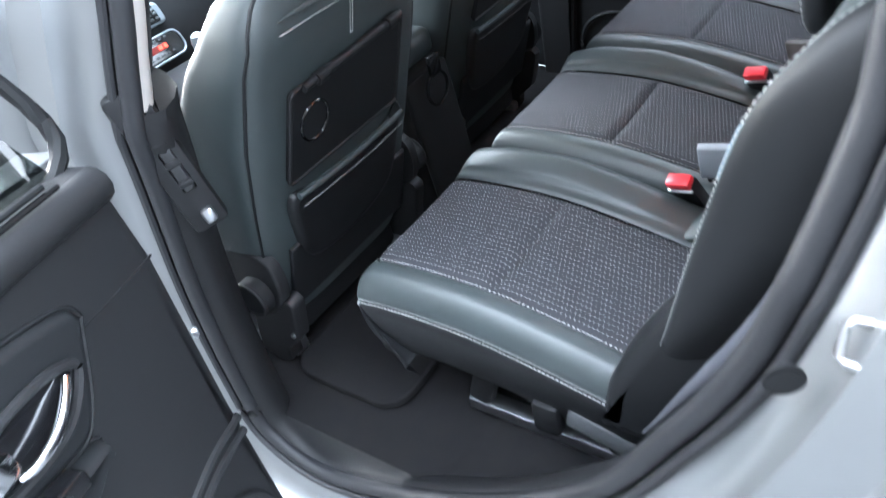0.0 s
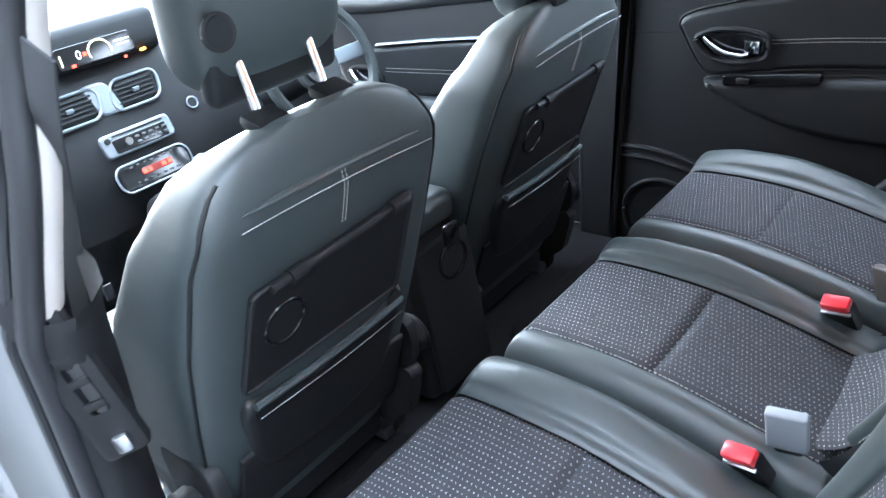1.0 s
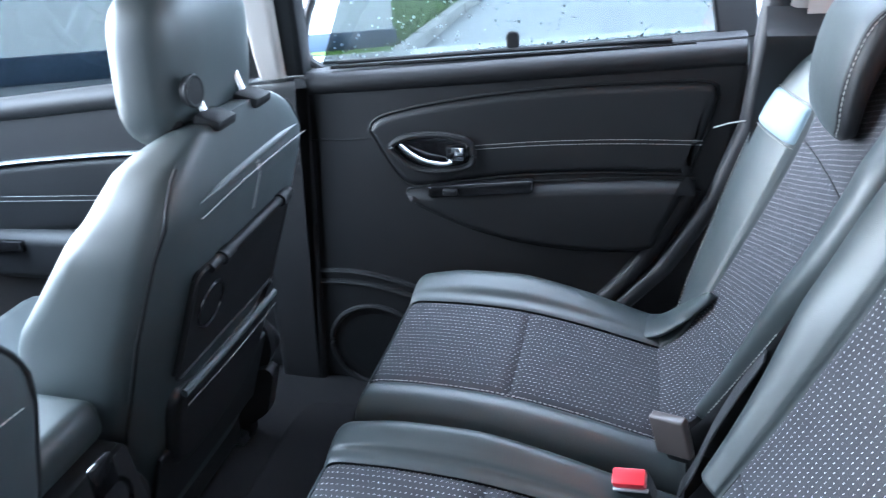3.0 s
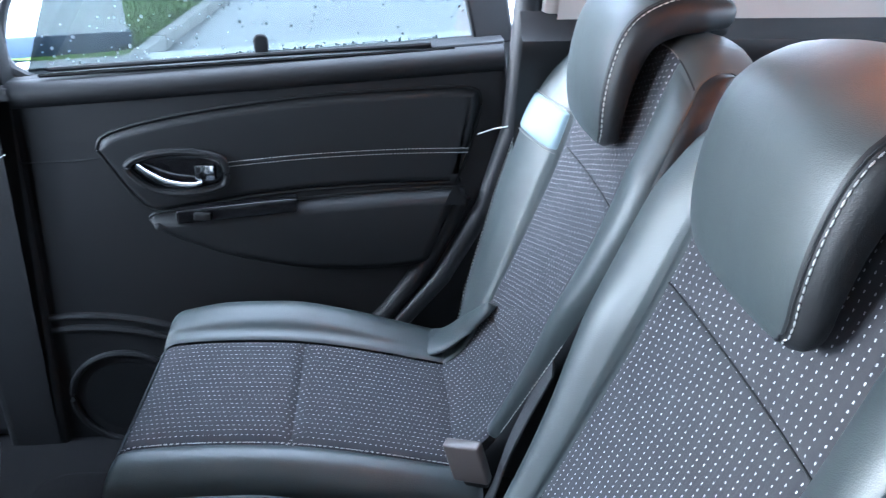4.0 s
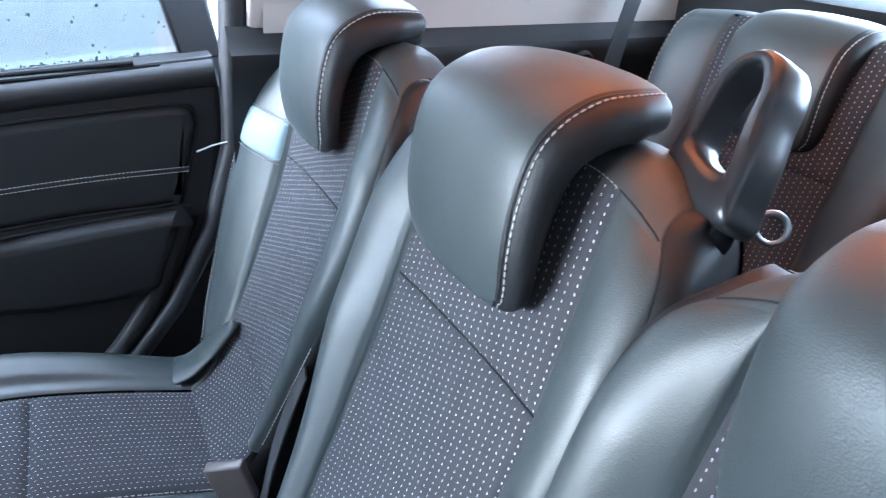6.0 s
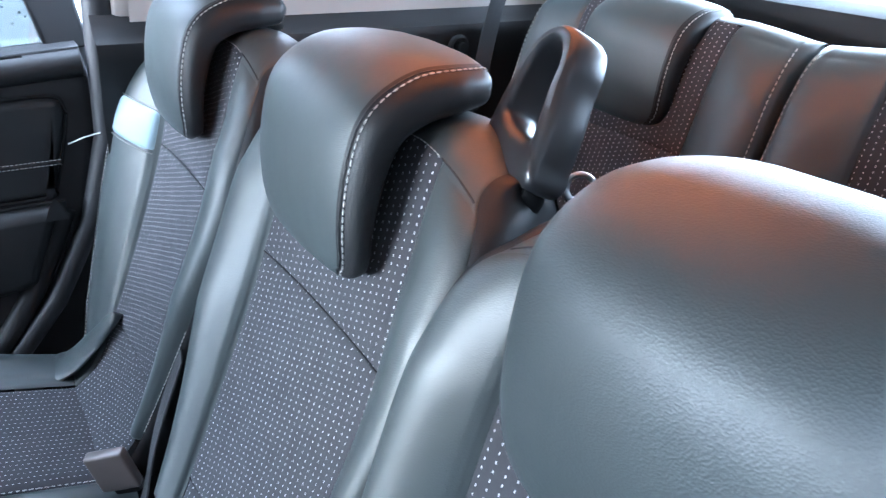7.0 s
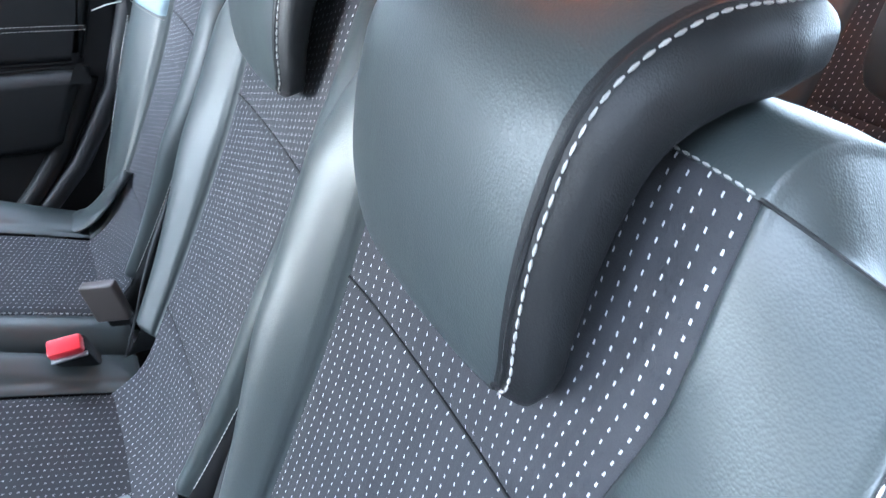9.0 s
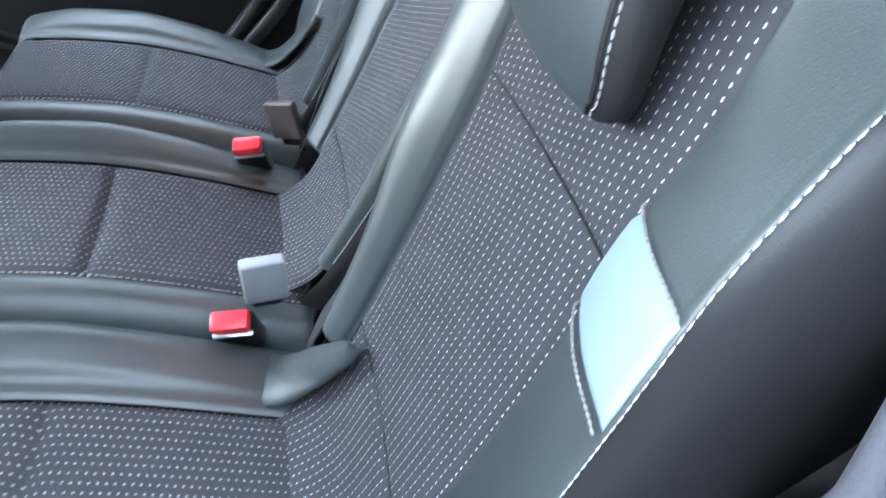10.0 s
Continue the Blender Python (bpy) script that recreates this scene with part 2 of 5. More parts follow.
def tube(points, radius, sides=8, closed=False, cap=True, flat=1.0, up=(0, 0, 1)):
    """A round or flattened bar along points; radius may be a list."""
    pts = [np.array(p, float) for p in points]
    n = len(pts)
    rows = []
    ref = np.array(up, float)
    for i, p in enumerate(pts):
        a = pts[(i - 1) % n] if closed or i > 0 else pts[i]
        b = pts[(i + 1) % n] if closed or i < n - 1 else pts[i]
        d = (b - a) / (np.linalg.norm(b - a) + 1e-12)
        s = np.cross(d, ref)
        if np.linalg.norm(s) < 1e-3:
            s = np.cross(d, (1, 0.1, 0))
        s /= np.linalg.norm(s)
        q = np.cross(s, d)
        rr = radius[i] if isinstance(radius, (list, tuple)) else radius
        rows.append([p + rr * (s * math.cos(2 * math.pi * k / sides) + q * flat * math.sin(2 * math.pi * k / sides)) for k in range(sides)])
    return grid_mesh(rows, close_u=closed, close_v=True, cap=cap and not closed)


def strap(points, width, thick, across):
    """A flat band along points; across: the direction of its width."""
    a = np.array(across, float)
    a /= np.linalg.norm(a)
    pts = [np.array(p, float) for p in points]
    rows = []
    for i, p in enumerate(pts):
        d = pts[min(i + 1, len(pts) - 1)] - pts[max(i - 1, 0)]
        n = np.cross(d, a)
        n /= np.linalg.norm(n) + 1e-12
        w = width / 2
        rows.append([p + a * w + n * thick, p + a * w * 0.9 + n * thick * 1.3, p - a * w * 0.9 + n * thick * 1.3, p - a * w + n * thick, p - a * w - n * thick, p + a * w - n * thick])
    return grid_mesh(rows, close_v=True, cap=True)


def box(sx, sy, sz, at=(0, 0, 0), bevel=0.004, turn=None, seg=2):
    bm = bmesh.new()
    bmesh.ops.create_cube(bm, size=1)
    bmesh.ops.scale(bm, vec=(sx, sy, sz), verts=bm.verts)
    if bevel:
        bmesh.ops.bevel(bm, geom=bm.edges[:], offset=min(bevel, 0.45 * min(sx, sy, sz)), segments=seg, affect='EDGES', profile=0.5)
    m = Matrix.Translation(at)
    if turn is not None:
        m = m @ Euler([radians(a) for a in turn]).to_matrix().to_4x4()
    bmesh.ops.transform(bm, matrix=m, verts=bm.verts)
    return bm


def join(*bms):
    out = bms[0]
    for b in bms[1:]:
        me = bpy.data.meshes.new("tmp")
        b.to_mesh(me)
        b.free()
        out.from_mesh(me)
        bpy.data.meshes.remove(me)
    return out


def moved(bm, m):
    bmesh.ops.transform(bm, matrix=m, verts=bm.verts)
    return bm


def disc(radius, depth, at, axis='Y', sides=28, bevel=0.002):
    bm = bmesh.new()
    bmesh.ops.create_cone(bm, cap_ends=True, segments=sides, radius1=radius, radius2=radius, depth=depth)
    if bevel:
        rim = [e for e in bm.edges if abs(abs(e.verts[0].co.z) - depth / 2) < 1e-6 and abs(e.verts[0].co.z - e.verts[1].co.z) < 1e-6]
        bmesh.ops.bevel(bm, geom=rim, offset=bevel, segments=2, affect='EDGES')
    turn = {'X': (0, 90, 0), 'Y': (90, 0, 0), 'Z': (0, 0, 0)}[axis] if isinstance(axis, str) else axis
    return moved(bm, Matrix.Translation(at) @ Euler([radians(a) for a in turn]).to_matrix().to_4x4())


def ring(radius, tube_r, at, axis='Y', sides=32):
    pts = [(radius * math.cos(2 * math.pi * k / sides), radius * math.sin(2 * math.pi * k / sides), 0) for k in range(sides)]
    turn = {'X': (0, 90, 0), 'Y': (90, 0, 0), 'Z': (0, 0, 0)}[axis] if isinstance(axis, str) else axis
    return moved(tube(pts, tube_r, 8, closed=True), Matrix.Translation(at) @ Euler([radians(a) for a in turn]).to_matrix().to_4x4())


def plate(outline, f, thick, inset=0.006, rise=0.004):
    """A solid plate with rounded rim: outline of 2D points, f(a, b, h) puts them in space, h along its outward side."""
    o = np.array(outline, float)
    c = o.mean(axis=0)
    def shrink(d):
        q = []
        n = len(o)
        for i in range(n):
            t = o[(i + 1) % n] - o[i - 1]
            t /= np.linalg.norm(t) + 1e-12
            nn = np.array([t[1], -t[0]])
            if np.dot(nn, o[i] - c) < 0:
                nn = -nn
            q.append(o[i] - nn * d)
        return q
    top = shrink(inset)
    flat = shrink(inset + min(0.006, 0.5 * inset))
    rows = [[f(a, b, -thick) for a, b in o], [f(a, b, 0) for a, b in o], [f(a, b, rise * 0.45) for a, b in shrink(inset * 0.12)], [f(a, b, rise * 0.8) for a, b in shrink(inset * 0.45)], [f(a, b, rise) for a, b in top], [f(a, b, rise * 1.02) for a, b in flat]]
    bm = grid_mesh(rows, close_v=True, cap=True)
    bmesh.ops.triangulate(bm, faces=[g for g in bm.faces if len(g.verts) > 4])
    return bm


def soft_corners(pts, r, n=6):
    """A polygon with rounded corners, for outlines."""
    out, m = [], len(pts)
    for i in range(m):
        a, b, c = (np.array(pts[k % m], float) for k in (i - 1, i, i + 1))
        p = b + (a - b) * min(r / np.linalg.norm(a - b), 0.45)
        q = b + (c - b) * min(r / np.linalg.norm(c - b), 0.45)
        for k in range(n):
            t = k / (n - 1)
            out.append(tuple((1 - t) ** 2 * p + 2 * t * (1 - t) * b + t * t * q))
    return out


def stitches(line, pitch=0.008, length=0.0055, r=0.0009, lift=None):
    """Separate thread dashes along a line of points."""
    pts = np.array(line, float)
    seg = np.linalg.norm(np.diff(pts, axis=0), axis=1)
    cum = np.concatenate([[0], np.cumsum(seg)])
    def at(s):
        return np.array([np.interp(s, cum, pts[:, k]) for k in range(3)])
    bm = bmesh.new()
    s = 0.002
    while s + length < cum[-1]:
        a, m_, b = at(s), at(s + length / 2), at(s + length)
        d = (b - a) / (np.linalg.norm(b - a) + 1e-12)
        n1 = np.cross(d, (0.31, 0.52, 0.79))
        n1 /= np.linalg.norm(n1)
        n2 = np.cross(d, n1)
        ends = []
        for q, k in ((a, 0.5), (m_, 1.0), (b, 0.5)):
            ends.append([bm.verts.new(q + r * k * (n1 * math.cos(x) + n2 * math.sin(x))) for x in (0, 1.571, 3.142, 4.712)])
        for e0, e1 in ((ends[0], ends[1]), (ends[1], ends[2])):
            for k in range(4):
                bm.faces.new((e0[k], e0[(k + 1) % 4], e1[(k + 1) % 4], e1[k]))
        bm.faces.new(ends[0]); bm.faces.new(ends[2])
        s += pitch
    return bm


def rounded(w, h, r, n=5, skew=0.0):
    """The outline of a rounded rectangle."""
    pts = []
    for cx, cy, a0 in ((w / 2 - r, h / 2 - r, 0), (-w / 2 + r, h / 2 - r, 90), (-w / 2 + r, -h / 2 + r, 180), (w / 2 - r, -h / 2 + r, 270)):
        for k in range(n):
            a = radians(a0 + 90 * k / (n - 1))
            x, y = cx + r * math.cos(a), cy + r * math.sin(a)
            pts.append((x + skew * y, y))
    return pts


# ---- second and third row seats ----
def cushion_surface(yc, hump_w):
    """The cover of a seat cushion: s runs across from the left skirt to the right one, t from the front's foot to the rear."""
    across = Curve([(-0.165, -0.19), (-0.186, -0.12), (-0.190, -0.055), (-0.170, -0.012), (-0.130, 0.0), (0.0, -0.005), (0.130, 0.0),
                    (0.13 + 0.30 * hump_w, 0.020), (0.13 + 0.66 * hump_w, 0.034), (0.13 + 0.97 * hump_w, 0.000), (0.136 + hump_w, -0.07), (0.12 + hump_w, -0.19)])
    along = Curve([(0.025, -0.19), (-0.02, -0.11), (-0.044, -0.045), (-0.035, -0.006), (0.01, 0.004), (0.10, 0.006), (0.20, 0.0), (0.31, -0.02), (0.44, -0.052), (0.475, -0.06)])
    hump = lerp([-0.05, 0.05, 0.18, 0.30, 0.40, 0.48], [0.35, 0.85, 1.0, 0.75, 0.40, 0.15])

    def f(s, t):
        y, zo = across(s)
        x, zq = along(t)
        if zo > 0:
            zo *= hump(x)
        low_q, low_o = max(-zq, 0) if x < 0.08 else 0, max(-zo, 0)
        z = -(low_q ** 3 + low_o ** 3) ** (1 / 3) + max(zo, 0) + (zq if x >= 0.08 else max(zq, 0))
        return np.array((x, yc + y, 0.730 + z))
    return f


def backrest_surface(yc, path, cloth_hw, half, bulge=0.042, wrap=0.10, wider=0, drop=0.032):
    """The cover of a backrest: s across, w up its front, over its top and down its back."""
    spine = Curve(path)

    def f(s, w):
        c, hw, hf = spine(w), cloth_hw(w), half(w)
        d = spine(w + 0.02) - spine(w - 0.02)
        d /= np.linalg.norm(d)
        n = np.array((-d[1], d[0]))
        k = bulge * min(1.0, max(0.12, (w - 0.3) * 1.2)) if w < 5 else bulge * max(0.0, 1 - (w - 5) * 0.7)
        k *= 1 - 0.35 * float(smooth((w - 3.2) / 2.2))
        wr = wrap if w < 6 else wrap * max(0.05, 1 - (w - 6) * 0.6)
        pts = [(0, -0.006)]
        for side in (-1, 1):
            if side == wider:
                h, e = (edge_half(w) - 0.006, edge_rise(w) - 0.008) if side < 0 else (edge_half(w), edge_rise(w))
                q = float(smooth((5.4 - w) / 1.0))
                hi = hw - 0.018 * q
                b = h - hi
                pts = pts + [(side * y, o) for y, o in ((hi, 0.0), (hi + 0.12 * b, (0.16 + 0.16 * q) * e), (hi + 0.5 * b, (0.58 + 0.2 * q) * e), (h - 0.10 * b, (0.95 + 0.05 * q) * e), (h, e), (h + 0.004, e - 0.5 * (wr + e)), (h - 0.015, -wr))]
            else:
                b = hf - hw
                kb = k * min(1.0, b / 0.075)
                pts = pts + [(side * y, o) for y, o in ((hw, 0.0), (hw + 0.14 * b, 0.30 * kb), (hw + 0.52 * b, 0.86 * kb), (hf - 0.17 * b, 0.86 * kb), (hf - 0.01 * b, 0.34 * kb), (hf + 0.004, -wr * 0.5), (hf - 0.015, -wr))]
            if side < 0:
                pts = pts[::-1]
        y, o = Profile(pts)(s)
        # the shoulders fall away to both sides
        fall = (0.25 if wider and y * wider > 0 else 1.0) * drop * float(smooth((w - 4.6) / 2.2)) * max(0.0, (abs(y) - 0.7 * hw) / (hf - 0.7 * hw)) ** 1.8
        return np.array((c[0] + n[0] * o, yc + y, c[1] + n[1] * o - fall))
    return f


# the sewn outer edge of a window seat's backrest: its half width and how far it stands forward
edge_half = eased([0, 1, 2, 3, 4.8, 5.4, 5.9, 6.4, 7, 8, 12], [0.15, 0.175, 0.226, 0.246, 0.250, 0.236, 0.224, 0.210, 0.194, 0.182, 0.19])
edge_rise = eased([0, 1, 2, 3, 3.6, 4.7, 5.4, 5.9, 6.4, 7, 12], [0.0, 0.004, 0.014, 0.034, 0.044, 0.046, 0.028, -0.006, -0.022, -0.03, -0.03])


def headrest(parent, yc, x0, z0, k=1.0, tilt=0.0):
    """A comma-shaped headrest that hooks over the top of its backrest."""
    spine = Curve([(0.633, 1.140), (0.627, 1.157), (0.625, 1.200), (0.632, 1.246), (0.647, 1.283), (0.678, 1.302), (0.714, 1.306), (0.748, 1.306), (0.761, 1.305)])
    thick = lerp(range(9), [0.003, 0.012, 0.016, 0.020, 0.024, 0.025, 0.023, 0.018, 0.004])
    wide = lerp([0, 0.35, 0.8, 1.4, 2, 3, 4, 5, 6, 7, 8], [0.050, 0.080, 0.100, 0.110, 0.113, 0.115, 0.117, 0.118, 0.116, 0.104, 0.085])
    sides = 40

    def at(w, a, lift=0.0):
        c = spine(w)
        d = spine(w + 0.05) - spine(w - 0.05)
        d /= np.linalg.norm(d)
        n = np.array((-d[1], d[0]))
        ca, sa = math.cos(a), math.sin(a)
        yy = (wide(w) * 0.98 + lift) * math.copysign(abs(ca) ** 0.4, ca)
        oo = (thick(w) + lift) * math.copysign(abs(sa) ** 0.72, sa)
        crown = 0.010 * (1 - (yy / 0.13) ** 2) if sa > 0 else 0.0
        p = np.array(((c[0] + n[0] * (oo + crown)), yy, (c[1] + n[1] * (oo + crown))))
        px, pz, ct, st = (p[0] - 0.62) * k, (p[2] - 1.146) * k, math.cos(tilt), math.sin(tilt)
        return np.array((x0 + px * ct - pz * st, yc + p[1] * k, z0 + px * st + pz * ct))

    def seam(w, sgn, lift):
        y = wide(w) * (0.83 if w < 1 else 0.865)
        a = math.acos((y / (wide(w) * 0.98)) ** 2.5)
        return at(w, math.pi / 2 + sgn * (math.pi / 2 - a), lift)
    rows = [[at(8 * ease(i / 44, 0.3), 2 * math.pi * j / sides) for j in range(sides)] for i in range(45)]
    pad = part("headrest", grid_mesh(rows, close_v=True, cap=True), LEATHER, parent, "smooth black leather headrest hooked over the backrest", 60)
    # the sewn side panel gets a darker material that paints out its sky highlight
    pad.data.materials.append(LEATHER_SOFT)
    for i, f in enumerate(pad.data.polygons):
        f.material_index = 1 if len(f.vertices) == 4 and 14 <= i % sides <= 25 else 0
    sgn = 1
    part("stitching", stitches([seam(0.7 + 6.75 * i / 60, sgn, 0.0008) for i in range(61)], 0.0072, 0.0054, 0.0009), THREAD, pad, "pale double seam thread")
    part("piping", tube([seam(0.6 + 6.85 * i / 60, sgn, 0.0) * np.array((1, 1, 1)) + np.array((-0.001, 0.004 * sgn, 0.0005)) for i in range(61)], 0.0015, 6), LEATHER_SOFT, pad)
    return pad


def flank(g, s_edge, side, deep=0.0):
    """The side of a backrest, from the edge of its front over to the edge of its back; deep: how far a padded side runs on behind."""
    rows = []
    for i in range(61):
        t = i / 60
        a, b = g(s_edge, 7.95 - 7.25 * t), g(s_edge, 8.05 + 3.95 * t)
        rear = b.copy()
        if deep:
            k = float(smooth(t / 0.35))
            b = b + np.array((deep * k, (a[1] - side * 0.010 - b[1]) * k, 0))
        row = [a + (b - a) * k + np.array((0, side * 0.016 * math.sin(math.pi * k ** 0.6), 0)) for k in np.linspace(0, 1, 15) ** 1.4]
        if deep:
            row += [b + (rear - b) * q + np.array((0.02 * math.sin(math.pi * q), -side * 0.06 * q, 0)) for q in (0.15, 0.4, 0.7, 1.0)]
        rows.append(row)
    return grid_mesh(rows)


BACK = [(0.418, 0.664), (0.470, 0.700), (0.505, 0.765), (0.560, 0.900), (0.606, 1.030), (0.638, 1.150), (0.664, 1.243), (0.684, 1.280), (0.722, 1.290), (0.768, 1.266), (0.775, 1.18), (0.72, 1.0), (0.62, 0.70)]


def second_row_seat(yc, hump_w, hw, yb, sewn, wide, shift, label):
    """yb: the backrest's middle; sewn: the side whose outer edge shows pale thread; wide: half its width; shift: how far its top leans back and stands up."""
    seat = empty("passenger_seat", (0.2, yc, 0.38), label=label, category="car seat", group="second row seats")
    f = cushion_surface(yc, hump_w)
    up = (0, 0, 1)
    part("cushion_cloth", patch(f, 4, 6, 2.75, 6, 26, 28, 0.009, 0.020, out=up), CLOTH, seat, "dark grey cloth with pale thread dashes")
    part("cushion_cloth", patch(f, 4, 6, 6, 9, 26, 28, 0.009, 0.020, out=up), CLOTH, seat, "dark grey cloth with pale thread dashes")
    part("cushion_roll", patch(f, 2, 4, 1.9, 9, 16, 50, 0.005, 0.012, out=up), LEATHER, seat)
    part("cushion_bolster", patch(f, 6, 9, 1.9, 9, 24, 50, 0.004, 0.007, out=up), LEATHER, seat, "raised black leather side bolster")
    part("cushion_skirt", patch(f, 0, 2, 0, 9, 10, 40, 0.004, 0.010, out=(0, -1, 0)), LEATHER_SOFT, seat)
    part("cushion_skirt", patch(f, 9, 11, 0, 9, 10, 40, 0.004, 0.010, out=(0, 1, 0)), LEATHER_SOFT, seat)
    part("cushion_front", patch(f, 2, 9, 0, 2.0, 30, 14, 0.004, 0.010, out=(-1, 0, 0)), LEATHER_SOFT, seat)
    part("cushion_front", patch(f, 4, 6, 1.9, 2.78, 20, 8, 0.003, 0.008, out=(-1, 0, 1)), LEATHER, seat)
    edge = [f(2.0, 1.6 + 7.2 * i / 120) + np.array((0, -0.001, 0.0005)) for i in range(121)]
    part("stitching", stitches(edge, 0.0075, 0.0058, 0.0011), THREAD, seat, "pale seam thread")
    part("stitching", stitches([p + np.array((0, 0.0035, 0.0045)) for p in edge], 0.0075, 0.0058, 0.0009), THREAD, seat)
    part("stitching", stitches([f(4.0, 2.8 + 6 * i / 80) + np.array((0, 0.002, -0.002)) for i in range(81)], 0.0085, 0.005, 0.0008), THREAD, seat)
    # underside pan, slide rails and legs
    part("seat_pan", box(0.42, 0.30, 0.06, (0.24, yc + 0.02, 0.545), 0.02), DARK, seat)
    for s in (-0.12, 0.15):
        part("rail", box(0.40, 0.035, 0.03, (0.30, yc + s, 0.415), 0.006), STEEL, seat, "steel slide rail")
        part("leg", box(0.05, 0.03, 0.12, (0.14, yc + s, 0.48), 0.01, (0, 18, 0)), DARK, seat)
        part("leg", box(0.06, 0.03, 0.13, (0.40, yc + s, 0.48), 0.01, (0, -12, 0)), DARK, seat)
    part("release_bar", tube([(0.03, yc - 0.11, 0.50), (0.0, yc - 0.10, 0.49), (0.0, yc + 0.10, 0.49), (0.03, yc + 0.11, 0.50)], 0.006, 8), DARK, seat)
    part("tilt_lever", box(0.12, 0.022, 0.045, (0.40, yc - 0.178, 0.545), 0.008, (0, 14, 0)), PLASTIC_GREY, seat, "grey plastic tilt lever")
    part("lever_bracket", box(0.05, 0.03, 0.07, (0.30, yc - 0.172, 0.525), 0.01), DARK, seat)

    # backrest
    half = eased([0, 1, 2, 2.7, 3.1, 3.6, 4.1, 4.6, 5, 5.5, 6, 6.4, 7, 8, 12], [hw + 0.018, hw + 0.024, hw + 0.036, hw + 0.052, wide - 0.024, wide - 0.008, wide, wide + 0.001, wide - 0.002, wide - 0.010, wide - 0.022, wide - 0.036, wide - 0.052, 0.17, 0.18])
    g = backrest_surface(yb, [(x + shift[0] * (z - 0.70) / 0.58, z + shift[1]) for x, z in BACK], eased([0, 1, 2, 3, 4, 5, 6, 7, 12], [hw - 0.02, hw - 0.012, hw - 0.004, hw + 0.004, hw + 0.005, hw + 0.001, hw - 0.006, hw - 0.010, hw - 0.014]), half, wider=sewn)
    fwd = (-1, 0, 0.3)
    part("backrest_cloth", patch(g, 6, 8, 0, 2.18, 22, 18, 0.005, 0.014, out=fwd, upright=True), CLOTH, seat)
    part("backrest_cloth", patch(g, 6, 8, 2.16, 4.35, 36, 40, 0.004, 0.012, out=fwd, upright=True), CLOTH, seat, "dark grey cloth with pale thread dashes")
    part("backrest_cloth", patch(g, 6, 8, 4.35, 6.6, 36, 36, 0.004, 0.012, "uUv", out=fwd, upright=True), CLOTH, seat)
    for a, b, side in ((2, 6, -1), (8, 12, 1)):
        part("backrest_bolster", patch(g, a, b, 0.35 if side == sewn else 1.7, 6.6, 34, 70, 0.004, 0.006, "Uv" if side < 0 else "uv", out=(-1, 0.2 * side, 0.2)), LEATHER, seat, "black leather backrest bolster")
        s_edge = 2.0 if side < 0 else 12.0
        part("backrest_side", flank(g, s_edge, side, 0.07 if side == sewn < 0 else 0.0), LEATHER if side == sewn > 0 else LEATHER_SOFT, seat)
        if side != sewn:
            part("stitching", stitches([g(s_edge, 1.9 + 1.3 * i / 40) + np.array((-0.001, 0.001 * side, 0.0)) for i in range(41)], 0.0070, 0.0052, 0.0009), THREAD, seat, "pale seam thread")
            continue
        part("stitching", stitches([g(s_edge, 1.0 + 5.3 * i / 90) + np.array((-0.002, 0.002 * side, 0.001)) for i in range(91)], 0.0070, 0.0052, 0.0007), THREAD, seat, "pale seam thread")
    part("backrest_top", patch(g, 2, 12, 6.6, 9.0, 90, 24, 0.0, 0.010, "", out=(0, 0, 1)), LEATHER, seat)
    part("backrest_back", patch(g, 0, 14, 9.0, 12, 30, 12, 0.0, 0.014, "", out=(1, 0, 0)), CARPET, seat, "black carpeted rear of the backrest")
    for w in (2.17, 4.35):
        part("seam", tube([g(6.0 + 2.0 * i / 30, w) + np.array((0.0030, 0, -0.0012)) for i in range(31)], 0.0013, 6), DARK, seat)
    for s0, s1 in ((2.6, 6.0), (8.0, 11.4)):
        part("seam", tube([g(s0 + (s1 - s0) * i / 30, 6.62) + np.array((0.0004, 0, -0.0002)) for i in range(31)], 0.0011, 6), DARK, seat)
    pts = [g(6.0 + 2.0 * i / 30, 6.62) + np.array((-0.001, 0, 0.001)) for i in range(31)]
    part("stitching", stitches(pts, 0.006, 0.0042, 0.0007), THREAD, seat)
    # creased leather flaps that close the corner between cushion and backrest
    broad = lerp([0, 0.6, 1.2, 2, 3, 4, 4.6, 5], [0.034, 0.038, 0.040, 0.036, 0.028, 0.018, 0.010, 0.003])
    for side in (1,) if sewn else ():
        spine = Curve([(0.352, 0.172, 0.664), (0.402, 0.166, 0.678), (0.444, 0.148, 0.702), (0.477, 0.122, 0.748), (0.503, 0.094, 0.792), (0.515, 0.082, 0.812)])
        rows = []
        for i in range(41):
            t = 5 * i / 40
            c = spine(t)
            d = spine(t + 0.05) - spine(t - 0.05)
            d /= np.linalg.norm(d)
            n = np.array((-d[2], 0, d[0])) / math.hypot(d[0], d[2])
            row = []
            for a in np.linspace(0, 2 * math.pi, 28, endpoint=False):
                q = math.cos(a)
                fold = 0.0045 * math.exp(-((t - 1.15 - 0.5 * q) / 0.16) ** 2) + 0.003 * math.exp(-((t - 0.75 - 0.3 * q) / 0.12) ** 2) - 0.003 * math.exp(-((t - 2.2 + 0.9 * q) / 0.35) ** 2)
                row.append(c * np.array((1, side, 1)) + np.array((shift[0] * t / 5, yb + side * broad(t) * q, 0)) + n * (0.009 * math.sin(a) + (fold if math.sin(a) > 0 else 0)))
            rows.append(row)
